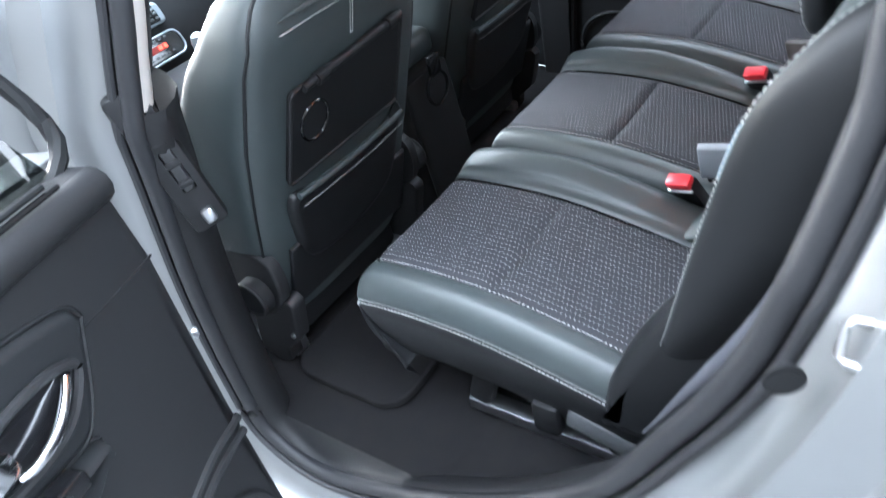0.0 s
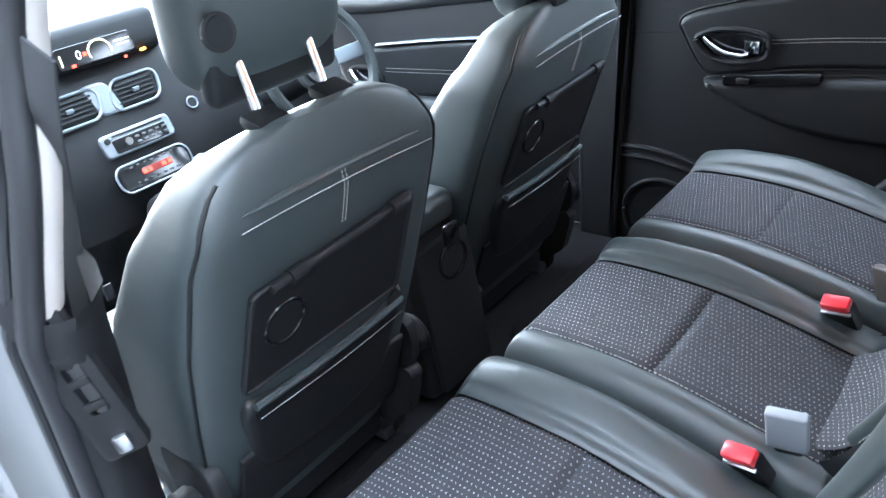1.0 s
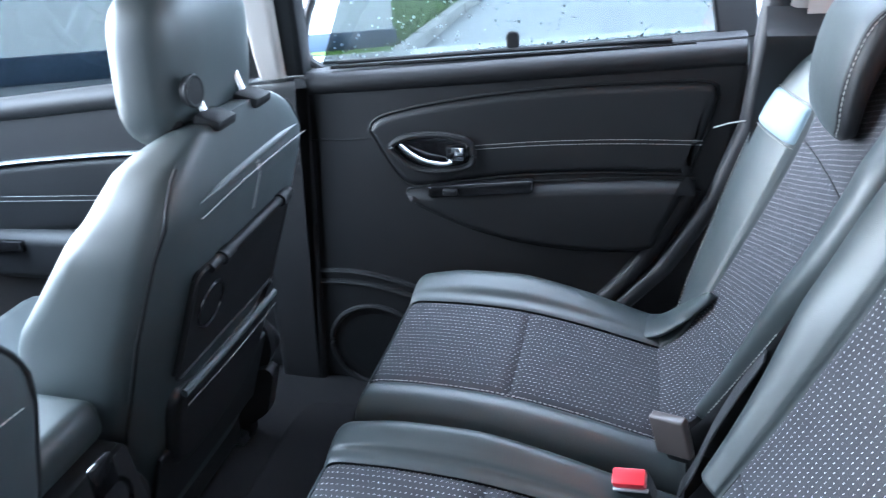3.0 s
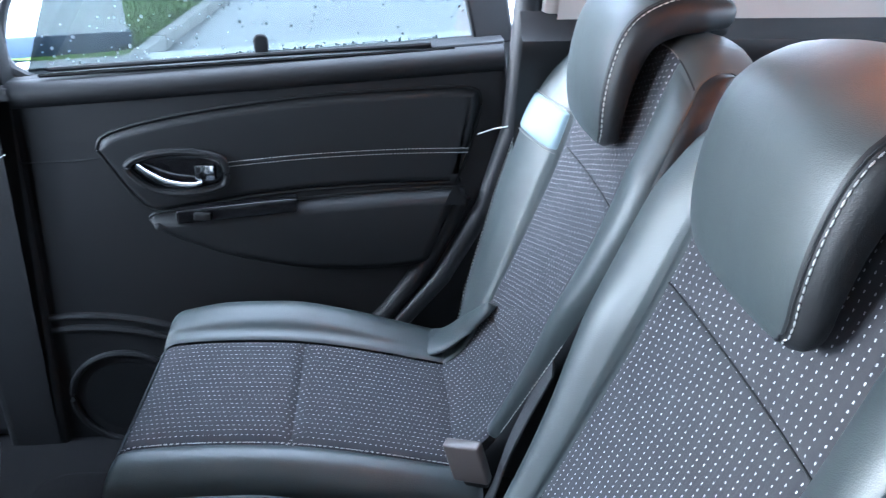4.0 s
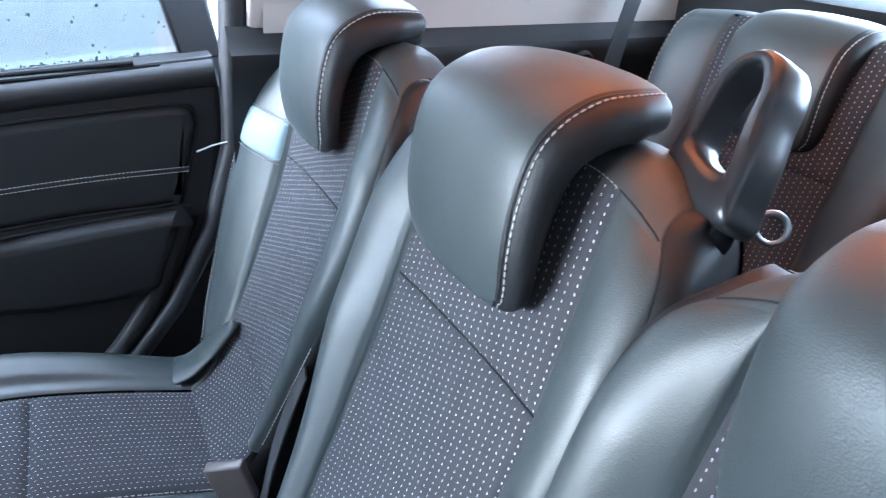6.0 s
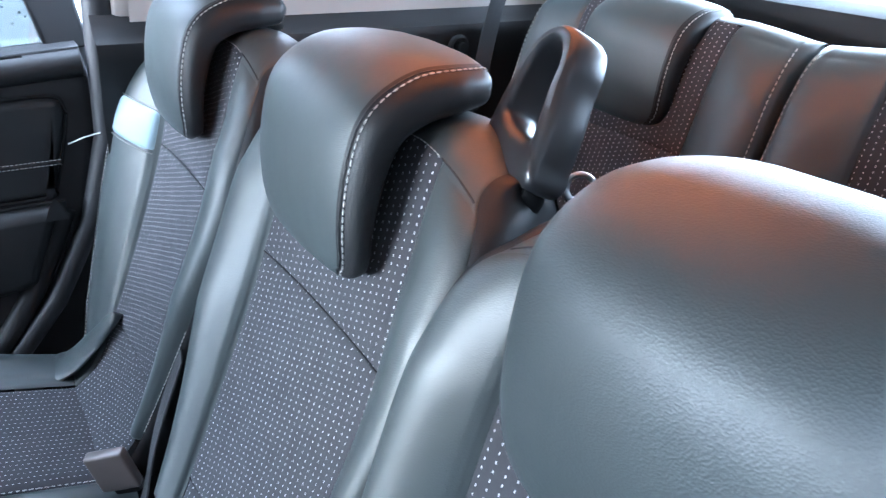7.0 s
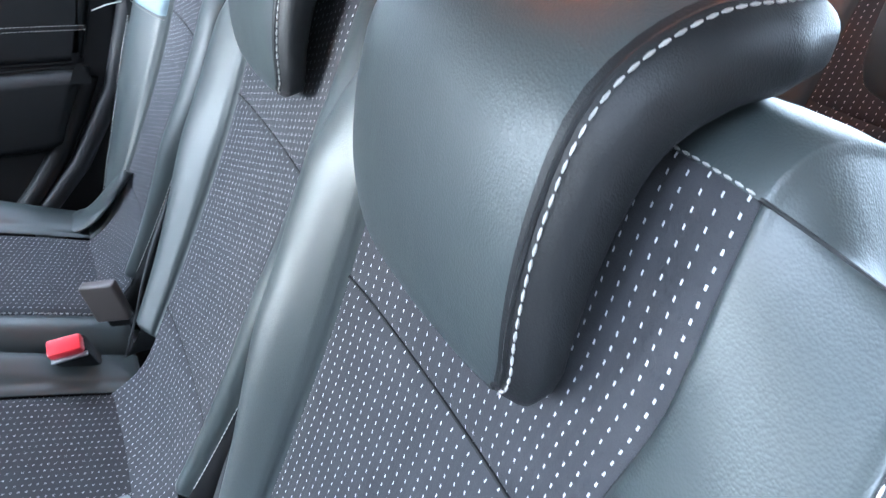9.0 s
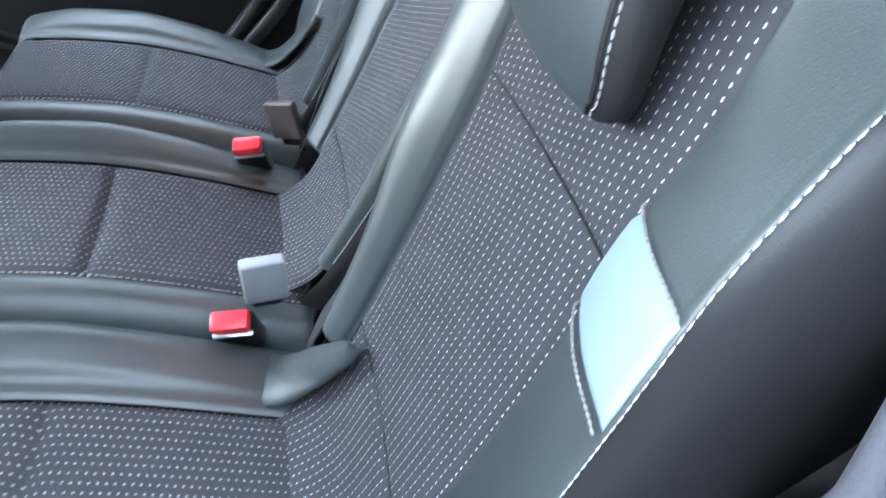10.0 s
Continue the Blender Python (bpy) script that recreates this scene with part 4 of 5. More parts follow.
    part("handle_lever", tube([on(x, z, h) for x, z, h in lev.line(20)], [0.003 + 0.0042 * math.sin(math.pi * min(1, i / 19 * 0.8 + 0.15)) for i in range(20)], 10), CHROME, hb, "polished chrome lever")
    part("lock_slider", moved(box(0.036, 0.012, 0.030, (0, 0, 0), 0.005), frame_at(on, 0.024, 0.975, 0.030)), CHROME, hb, "chrome lock slider")
    # armrest shelf and its scoop
    arm = [(-0.088, 0.876), (-0.06, 0.893), (0.08, 0.905), (0.30, 0.928), (0.470, 0.938), (0.478, 0.925), (0.440, 0.83), (0.415, 0.785), (0.30, 0.772), (0.18, 0.778), (0.06, 0.802), (-0.05, 0.845)]
    ar = part("armrest", plate(Curve(arm, True).line(80), on, 0.004, 0.018, 0.040), LEATHER_SOFT, door, "padded black armrest", 60)
    part("armrest_seam", tube([on(x, z, 0.0125) for x, z in Curve(arm, True).line(80)], 0.003, 6, closed=True), DARK, ar)
    part("switch_plate", plate([(x + 0.075, z + 0.906 + x * 0.11) for x, z in rounded(0.215, 0.026, 0.006)], lambda x, z, h: on(x, z, h + 0.044), 0.02, 0.004, 0.003), GLOSS, ar, "gloss black switch plate")
    part("window_switch", moved(box(0.03, 0.010, 0.014, (0, 0, 0), 0.003), frame_at(on, 0.015, 0.899, 0.050)), PLASTIC, ar)
    # slanted rear fillet of the lining
    fil = Curve([(0.482, 0.925), (0.45, 0.85), (0.40, 0.755), (0.345, 0.675), (0.30, 0.63)]).line(24)
    part("rear_fillet", tube([on(x, z, 0.014) for x, z in fil], 0.020, 10), PLASTIC, door)
    # lower moulding ridges and loudspeaker grille
    for k, z0 in enumerate((0.668, 0.640)):
        part("moulding", tube([on(x, z, 0.012) for x, z in Curve([(-0.325, z0), (-0.24, z0 + 0.006), (-0.15, z0 - 0.004), (-0.05, z0 - 0.03)]).line(20)], 0.008, 8), PLASTIC, door)
    c = (-0.185, 0.475)
    part("speaker_rim", tube([on(c[0] + 0.115 * math.cos(a), c[1] + 0.112 * math.sin(a), 0.016) for a in np.linspace(0, 2 * math.pi, 40, endpoint=False)], 0.007, 8, closed=True), PLASTIC, door)
    part("speaker_grille", plate([(c[0] + 0.108 * math.cos(a), c[1] + 0.105 * math.sin(a)) for a in np.linspace(0, 2 * math.pi, 40, endpoint=False)], on, 0.004, 0.02, 0.013), DARK, door, "round black loudspeaker grille")
    pocket = [(-0.03, 0.43), (0.0, 0.56), (0.10, 0.60), (0.22, 0.58), (0.24, 0.53), (0.13, 0.42)]
    part("door_pocket", plate(Curve(pocket, True).line(40), on, 0.004, 0.03, 0.05), PLASTIC, door, "moulded bottle pocket", 60)
    # window: frame, pane, blind bar
    win = [(-0.268, 1.126), (0.505, 1.188), (0.44, 1.48), (0.30, 1.52), (-0.08, 1.52), (-0.17, 1.46)]
    def glass_on(x, z, h):
        return on(x, z, h - 0.03 - 0.33 * max(0, z - 1.15))
    fr = part("window_frame", tube([glass_on(x, z, 0) for x, z in Curve(win, True).line(80)], 0.011, 8, closed=True, flat=0.9), DARK, door)
    pane = part("pane", plate(win, glass_on, 0.003, 0.003, 0.001), GLASS, door, "rain-speckled window glass", 80)
    pane.visible_shadow = False
    part("sail_panel", plate([(0.500, 1.185), (0.570, 1.195), (0.545, 1.34), (0.50, 1.50), (0.43, 1.50)], lambda x, z, h: glass_on(x, z, h + 0.008), 0.02, 0.006, 0.004), DARK, door, "matt black panel behind the glass")
    bar = part("blind_bar", tube([on(x, z, 0.006) for x, z in ((-0.215, 1.148), (0.10, 1.173), (0.42, 1.196))], 0.0045, 8), DARK, door, "black blind bar along the sill")
    part("blind_slot", tube([on(x, z, 0.010) for x, z in ((-0.23, 1.138), (0.10, 1.164), (0.46, 1.190))], 0.0035, 6), GLOSS, door)
    part("blind_tab", plate([(0.135 + x, 1.192 + z) for x, z in rounded(0.024, 0.034, 0.010)], lambda x, z, h: on(x, z, h + 0.004), 0.004, 0.003, 0.003), DARK, bar)
    return door, glass_on


def frame_at(on, x, z, h):
    """A local frame on a door: x along it, y out of it, z up."""
    p = on(x, z, h)
    ex, ey = on(x + 0.01, z, h) - p, on(x, z, h + 0.01) - p
    ex, ey = ex / np.linalg.norm(ex), ey / np.linalg.norm(ey)
    ez = np.cross(ex, ey)
    return Matrix(((ex[0], ey[0], ez[0], p[0]), (ex[1], ey[1], ez[1], p[1]), (ex[2], ey[2], ez[2], p[2]), (0, 0, 0, 1)))


OPEN = radians(69)
DOOR_AT = (-0.084, -0.903)


def open_place(x, h, z):
    d = x + 0.300
    d += 0.045 * float(smooth((0.98 - z) / 0.4) * smooth((0.25 - d) / 0.25))
    return (DOOR_AT[0] + d * math.cos(OPEN) + h * math.sin(OPEN), DOOR_AT[1] - d * math.sin(OPEN) + h * math.cos(OPEN), z)


rear_door(lambda x, h, z: (x, 0.79 - h, z), "door_1", "closed rear car door with black lining and chrome handle")
rear_door(open_place, "door_2", "rear car door standing wide open, black lining")

# front right door
fd = empty("door_3", (-0.9, 0.82, 0.3), label="closed front car door with black lining and chrome handle", category="car door", kind="structure")
on_f = lambda x, z, h: np.array((x, 0.79 - h, z))
part("inner_panel", plate([(-1.75, 0.40), (-1.70, 0.98), (-1.2, 1.02), (-0.43, 1.115), (-0.40, 0.9), (-0.42, 0.38)], on_f, 0.06, 0.02, 0.012), PLASTIC, fd, "", 30)
part("outer_skin", plate([(-1.80, 0.36), (-1.75, 0.96), (-0.40, 1.09), (-0.38, 0.36)], lambda x, z, h: on_f(x, z, h - 0.065), 0.06, 0.01, 0.003), PAINT, fd, "silver painted metal skin", 30)
part("shoulder_roll", tube([on_f(x, z, 0.0) for x, z in ((-1.68, 0.975), (-1.2, 1.01), (-0.8, 1.06), (-0.43, 1.10))], 0.028, 12), PLASTIC, fd)
part("padded_insert", plate(Curve([(-1.42, 0.80), (-1.30, 0.855), (-1.0, 0.905), (-0.65, 0.945), (-0.48, 0.95), (-0.47, 0.80), (-0.8, 0.75), (-1.3, 0.70)], True).line(60), on_f, 0.004, 0.015, 0.022), LEATHER_SOFT, fd, "", 50)
part("bright_trim", tube([on_f(x, z, 0.022) for x, z in Curve([(-1.20, 0.885), (-1.0, 0.912), (-0.8, 0.935), (-0.62, 0.95)]).line(20)], 0.010, 8, flat=0.5), ALU, fd, "brushed aluminium strip")
for dz in (0.0, 0.012):
    part("stitching", stitches([on_f(x, z + dz, 0.0225) for x, z in Curve([(-1.18, 0.795), (-0.9, 0.815), (-0.55, 0.84)]).line(40)], 0.008, 0.006, 0.001), THREAD, fd)
bz = Curve([(-1.36, 0.775), (-1.31, 0.80), (-1.24, 0.80), (-1.20, 0.78), (-1.205, 0.745), (-1.25, 0.725), (-1.32, 0.735)], True)
part("handle_bezel", tube([on_f(x, z, 0.024) for x, z in bz.line(40)], 0.008, 8, closed=True), PLASTIC, fd)
part("handle_dish", plate(bz.line(40), lambda x, z, h: on_f(x, z, h + 0.012), 0.004, 0.012, 0.011), GLOSS, fd)
part("handle_lever", tube([on_f(x, z, h) for x, z, h in Curve([(-1.345, 0.785, 0.030), (-1.31, 0.755, 0.04), (-1.26, 0.745, 0.04), (-1.235, 0.755, 0.036)]).line(16)], 0.008, 8), CHROME, fd, "polished chrome lever")
part("armrest", plate(Curve([(-1.45, 0.70), (-0.6, 0.74), (-0.52, 0.70), (-0.6, 0.62), (-1.35, 0.58)], True).line(50), on_f, 0.004, 0.03, 0.05), LEATHER_SOFT, fd, "", 60)
part("switch_plate", box(0.20, 0.02, 0.03, (-1.18, 0.735, 0.69), 0.005, (0, -2, 0)), GLOSS, fd)
fwin = [(-1.62, 0.985), (-0.44, 1.115), (-0.40, 1.50), (-0.75, 1.52), (-1.05, 1.43)]
part("window_frame", tube([(x, 0.815 - 0.33 * max(0, z - 1.05), z) for x, z in Curve(fwin, True).line(80)], 0.016, 8, closed=True), DARK, fd)
fp = part("pane", plate(fwin, lambda x, z, h: np.array((x, 0.815 - 0.33 * max(0, z - 1.05) - h, z)), 0.003, 0.003, 0.001), GLASS, fd, "", 80)
fp.visible_shadow = False

# door mirror outside the far front window
mir = empty("door_mirror", (-1.55, 0.95, 1.02), label="white-silver door mirror housing outside the front window", category="mirror")
rows = [[(-1.56 + 0.10 * math.sin(b) * math.cos(a) * 0.8, 1.00 + 0.13 * math.copysign(abs(math.sin(b)) ** 0.7, math.sin(b)) * math.sin(a), 1.07 + 0.085 * math.cos(b)) for a in np.linspace(0, 2 * math.pi, 28, endpoint=False)] for b in np.linspace(0.05, math.pi - 0.05, 16)]
part("housing", grid_mesh(rows, close_v=True, cap=True), PAINT, mir, "", 70)
part("glass", plate([(y, z) for y, z in rounded(0.20, 0.13, 0.045)], lambda y, z, h: np.array((-1.482 + h, 1.00 + y, 1.07 + z)), 0.01, 0.004, 0.002), CHROME, mir, "bright mirror glass")
part("rim", tube([(-1.481, 1.00 + y, 1.07 + z) for y, z in rounded(0.21, 0.14, 0.05, 8)], 0.006, 6, closed=True), DARK, mir)
part("foot", box(0.06, 0.12, 0.03, (-1.55, 0.875, 1.03), 0.01), DARK, mir)


# ---- body of the car ----
APERTURE = [(-0.158, 1.26), (-0.180, 1.16), (-0.213, 1.00), (-0.271, 0.75), (-0.294, 0.505), (-0.275, 0.345), (-0.11, 0.300), (0.214, 0.445), (0.457, 0.641), (0.574, 0.832), (0.639, 0.967), (0.670, 1.073), (0.692, 1.171), (0.700, 1.246), (0.685, 1.38), (0.58, 1.53), (0.30, 1.585), (0.0, 1.585), (-0.10, 1.53), (-0.148, 1.40)]
ring_curve = Curve(APERTURE, True)


def side_y(z):
    return -0.785 + 0.27 * max(0.0, z - 1.08)


def hoop(t, out, dy):
    """A point beside the door opening's edge: out of the opening by out, and dy across the car."""
    p = ring_curve(t)
    d = ring_curve(t + 0.05) - ring_curve(t - 0.05)
    d /= np.linalg.norm(d)
    n = np.array((d[1], -d[0]))
    if np.dot(n, p - np.array((0.18, 0.95))) < 0:
        n = -n
    q = p + n * out
    return np.array((q[0], side_y(p[1]) + dy, q[1]))


N_R = 20
ts = np.linspace(0, N_R, 160, endpoint=False)
seal = empty("door_seal", tuple(hoop(5, 0, 0)), label="black rubber seal round the open doorway", category="door seal", kind="structure")
part("bulb", tube([hoop(t, -0.006, 0.000) for t in ts], 0.0150, 10, closed=True), RUBBER, seal)
part("lip", tube([hoop(t, 0.014, -0.014) for t in ts], 0.0070, 8, closed=True), RUBBER, seal)
part("inner_lip", tube([hoop(t, -0.008, 0.064) for t in np.linspace(8.4, 13.3, 60)], [0.0105 * min(1.0, 0.2 + 0.8 * i / 10) for i in range(60)], 10), FELT, seal, "grey flocked inner lip")


def narrowing(t):
    return 0.022 * float(smooth((t - 8) / 2.5)) * float(smooth((15 - t) / 1.5))


jamb = [[hoop(t, o - narrowing(t) if o > 0.03 else o, d) for t in ts] for o, d in ((0.010, 0.004), (0.020, -0.014), (0.046, -0.021), (0.064, -0.034), (0.072, -0.062), (0.098, -0.070), (0.125, -0.078), (0.135, -0.105), (0.16, -0.118), (0.30, -0.128), (0.42, -0.11))]
thing("wall_left", grid_mesh(jamb, close_v=True), PAINT, "silver painted metal door surround, stepped and clean", "car body", kind="structure", sharp=50)


def jamb_span(t0, t1, rows, n=40):
    return grid_mesh([[hoop(t0 + (t1 - t0) * i / n, o, d) for i in range(n + 1)] for o, d in rows])


inner = ((-0.012, 0.004), (-0.016, 0.016), (-0.010, 0.034), (0.024, 0.075), (0.050, 0.10), (0.09, 0.105))
plinth = ((-0.012, 0.002), (-0.022, 0.009), (-0.029, 0.020), (-0.033, 0.034), (-0.022, 0.060), (0.0, 0.085), (0.04, 0.10), (0.09, 0.105))
low = ((-0.012, 0.004), (-0.014, 0.010), (-0.016, 0.016), (-0.013, 0.025), (-0.010, 0.034), (0.024, 0.075), (0.050, 0.10), (0.09, 0.105))
sill_rows = []
for (o1, d1), (o2, d2) in zip(plinth, low):
    row = []
    for t in np.linspace(1.4, 6.2, 70):
        k = float(smooth((t - 4.6) / 1.6))
        row.append(hoop(t, o1 + (o2 - o1) * k, d1 + (d2 - d1) * k))
    sill_rows.append(row)
thing("trim_1", grid_mesh(sill_rows), PLASTIC, "black plastic sill and lower pillar trim", "trim", kind="structure")
slim = ((-0.012, 0.004), (-0.015, 0.016), (-0.013, 0.028), (-0.004, 0.038), (0.030, 0.034))
thing("trim_2", jamb_span(-1.5, 1.4, slim, 30), CREAM, "cream upper pillar trim", "trim", kind="structure")
arch_rows = []
for (o1, d1), (o2, d2) in zip(inner, ((-0.012, 0.004), (-0.014, 0.016), (-0.006, 0.040), (0.004, 0.066), (0.030, 0.072), (0.09, 0.080))):
    row = []
    for t in np.linspace(6.2, 13.0, 70):
        k = float(smooth((t - 6.6) / 1.4)) * float(smooth((13.0 - t) / 0.8))
        row.append(hoop(t, o1 + (o2 - o1) * k, d1 + (d2 - d1) * k))
    arch_rows.append(row)
thing("trim_3", grid_mesh(arch_rows), PLASTIC, "black plastic wheel arch trim", "trim", kind="structure")
thing("trim_4", jamb_span(13.0, 18.5, inner, 50), CREAM, "cream roof rail trim", "trim", kind="structure")

# striker, plug and screw on the silver jamb
striker = empty("door_striker", (0.715, -0.835, 1.10), label="bright steel door striker loop on the jamb", category="door striker")
part("plate", box(0.004, 0.03, 0.05, (0.742, -0.835, 1.078), 0.002, (0, 0, 10)), STEEL, striker)
part("loop", tube([(0.735, -0.824, 1.092), (0.711, -0.826, 1.092), (0.706, -0.829, 1.089), (0.706, -0.840, 1.068), (0.711, -0.842, 1.065), (0.735, -0.844, 1.065)], 0.0036, 8), STEEL, striker)
thing("rubber_plug", disc(0.0165, 0.004, (0.672, -0.828, 1.014), (90, 0, 25), 28, 0.003), DARK, "round black rubber plug in the silver jamb", "plug")
thing("jamb_screw", disc(0.011, 0.010, (-0.262, -0.822, 0.690), (90, 0, -30), 18, 0.003), STEEL, "small steel screw head on the silver pillar", "screw")

# pillar belt guide with slots and latch
guide = empty("belt_height_guide", (-0.204, -0.738, 0.92), label="black plastic slotted belt guide on the pillar", category="seat belt guide")
gm = Matrix.Translation((-0.192, -0.759, 1.014)) @ pose(0, 0, 0, 0, -9, 60)
part("body", moved(box(0.060, 0.03, 0.25, (0, 0, 0), 0.012), gm), PLASTIC, guide)
part("slot", moved(box(0.024, 0.01, 0.14, (0.004, -0.012, 0.02), 0.004), gm), GLOSS, guide)
for k in range(4):
    part("slot_rib", moved(box(0.022, 0.006, 0.010, (0.004, -0.017, -0.035 + 0.036 * k), 0.002), gm), PLASTIC, guide)
part("catch", moved(box(0.020, 0.012, 0.026, (0.004, -0.018, -0.098), 0.005), gm), STEEL, guide, "small steel catch")
fb = Curve([(-0.07, -0.712, 1.38), (-0.127, -0.708, 1.304), (-0.234, -0.688, 1.176), (-0.33, -0.674, 1.06), (-0.43, -0.660, 0.93), (-0.47, -0.665, 0.78)]).line(24)
thing("front_belt", strap(fb, 0.034, 0.0012, (0.733, 0.254, -0.631)), BELT, "black webbing seat belt hanging by the pillar", "seat belt")

# floor, mats and sills
fl = grid_mesh([[(x, y, 0.372 + 0.006 * noise.noise(Vector((x * 6, y * 6, 0))) + (0.02 if x > 0.15 else 0.0) * smooth((x - 0.05) / 0.15)) for y in np.linspace(-0.745, 0.80, 60)] for x in np.linspace(-1.75, 1.0, 100)])
thing("floor", fl, CARPET, "black cabin carpet, a little worn and dusty", "floor", kind="structure")
for y in (-0.42, 0.42):
    mat_o = [(-0.02 + x, y + w) for x, w in rounded(0.30, 0.46, 0.06)]
    thing("floor_mat", plate([(x - 0.16, w) for x, w in mat_o], lambda x, w, h: np.array((x, w, 0.392 + h)), 0.012, 0.008, 0.005), CARPET, "black carpet mat on the floor behind the front seat", "mat", "floor mats")
thing("load_floor", box(1.0, 1.50, 0.06, (1.45, 0.0, 0.60), 0.02), CARPET, "black carpeted load floor", "floor", kind="structure")

# right side body: pillars, rear quarter trim, windows
bp = [(-0.44, 0.36), (-0.435, 1.0), (-0.42, 1.30), (-0.40, 1.56), (-0.20, 1.56), (-0.265, 1.30), (-0.285, 1.12), (-0.325, 0.36)]
thing("pillar_1", plate(bp[0:2] + [(-0.425, 1.10), (-0.28, 1.12)] + bp[6:], lambda x, z, h: np.array((x, 0.765 - h, z)), 0.10, 0.012, 0.006), PLASTIC, "black lower pillar trim between the doors", "pillar", kind="structure")
thing("trim_10", plate([(-0.415, 1.115), (-0.405, 1.30), (-0.375, 1.56), (-0.19, 1.56), (-0.262, 1.30), (-0.285, 1.125)], lambda x, z, h: np.array((x, 0.777 - 0.30 * max(0, z - 1.1) - h, z)), 0.04, 0.012, 0.006), DARK, "black inner edge of the far door pillar", "trim", kind="structure")
thing("pillar_2", plate([(-0.378, 1.115), (-0.370, 1.30), (-0.340, 1.56), (-0.225, 1.56), (-0.302, 1.30), (-0.322, 1.12)], lambda x, z, h: np.array((x, 0.765 - 0.30 * max(0, z - 1.1) - h, z)), 0.05, 0.012, 0.008), CREAM, "cream upper pillar trim between the doors", "pillar", kind="structure")
thing("trim_5", tube([(0.603, 0.745, 1.56), (0.588, 0.75, 1.40), (0.580, 0.765, 1.22), (0.566, 0.765, 1.05), (0.525, 0.77, 0.90), (0.445, 0.77, 0.75), (0.34, 0.77, 0.62), (0.24, 0.77, 0.48)], [0.030, 0.030, 0.027, 0.020, 0.019, 0.019, 0.019, 0.019], 10), RUBBER, "black rubber seal behind the far door", "trim", kind="structure")
thing("pillar_3", plate([(0.595, 1.20), (0.60, 1.56), (0.83, 1.56), (0.74, 1.30), (0.72, 1.20)], lambda x, z, h: np.array((x, 0.765 - 0.25 * max(0, z - 1.15) - h, z)), 0.04, 0.012, 0.006), CREAM, "cream rear pillar trim", "pillar", kind="structure")
qy = lambda z: 0.745 - 0.22 * max(0, z - 1.25)
ql = [[(x, qy(z) - o, z + 0.02 * (x - 0.7)) for z, o in ((1.245, 0.02), (1.262, 0.016), (1.30, 0.012), (1.35, 0.010), (1.40, 0.0), (1.43, -0.004), (1.435, -0.03))] for x in np.linspace(0.62, 1.80, 30)]
thing("wall_right", grid_mesh(ql), CREAM, "cream quarter trim below the rear side window", "trim", kind="structure")
qd = [[(x, y, z + 0.02 * (x - 0.7)) for y, z in ((0.72, 0.45), (0.72, 0.80), (0.715, 1.10), (0.70, 1.18), (0.69, 1.205), (0.695, 1.222), (0.715, 1.232), (0.725, 1.250), (0.735, 1.262))] for x in np.linspace(0.56, 1.80, 40)]
thing("trim_6", grid_mesh(qd), PLASTIC, "black plastic luggage side ledge", "trim", kind="structure")
thing("blind_socket", join(ring(0.020, 0.006, (1.245, 0.682, 1.190), 'Y'), disc(0.012, 0.03, (1.245, 0.679, 1.190), 'Y')), DARK, "round black socket in the luggage side trim", "socket")
tb = Curve([(1.37, 0.66, 1.52), (1.34, 0.66, 1.36), (1.30, 0.655, 1.22), (1.27, 0.64, 1.08)]).line(16)
thing("third_row_belt", strap(tb, 0.045, 0.0012, (1, 0.1, 0.2)), BELT, "grey-black belt webbing rising from the third row", "seat belt")
qg = thing("window_1", plate([(1.02, 1.43), (1.75, 1.44), (1.62, 1.56), (1.06, 1.56)], lambda x, z, h: np.array((x, 0.765 - 0.22 * max(0, z - 1.25) - h, z)), 0.003, 0.003, 0.001), GLASS, "rear side window glass", "window", kind="structure", sharp=80)
qg.visible_shadow = False
thing("window_frame", tube([(x, 0.760 - 0.22 * max(0, z - 1.25), z) for x, z in ((0.78, 1.415), (1.0, 1.418), (1.4, 1.428), (1.78, 1.435))], 0.012, 8), DARK, "black rear side window edge", "trim", kind="structure")
thing("trim_9", box(0.62, 0.03, 0.84, (0.46, 0.835, 0.70), 0.008), PLASTIC, "black plastic panel behind the far door edge", "trim", kind="structure")
thing("wall_right_outer", box(1.20, 0.05, 0.85, (1.25, 0.83, 0.82), 0.02), PAINT, "silver rear quarter panel", "car body", kind="structure")

# rear: ledge, tailgate and its window
tg = [[(x, y, z) for y in np.linspace(-0.70, 0.72, 30)] for x, z in ((1.52, 0.62), (1.505, 1.10), (1.50, 1.30), (1.51, 1.345), (1.54, 1.36), (1.60, 1.355), (1.72, 1.33), (1.78, 1.30))]
thing("tailgate_ledge", grid_mesh(tg), DARK, "black carpeted ledge below the rear window", "trim", kind="structure")
thing("wall_rear", box(0.06, 1.50, 1.0, (1.82, 0.0, 0.82), 0.02), PAINT, "silver tailgate lower panel", "car body", kind="structure")
rg = thing("window_2", plate([(-0.66, 1.30), (0.66, 1.30), (0.60, 1.58), (-0.60, 1.58)], lambda y, z, h: np.array((1.80 - 0.45 * (z - 1.32) - h, y, z)), 0.003, 0.003, 0.001), REAR_GLASS, "rear window glass", "window", kind="structure", sharp=80)
rg.visible_shadow = False

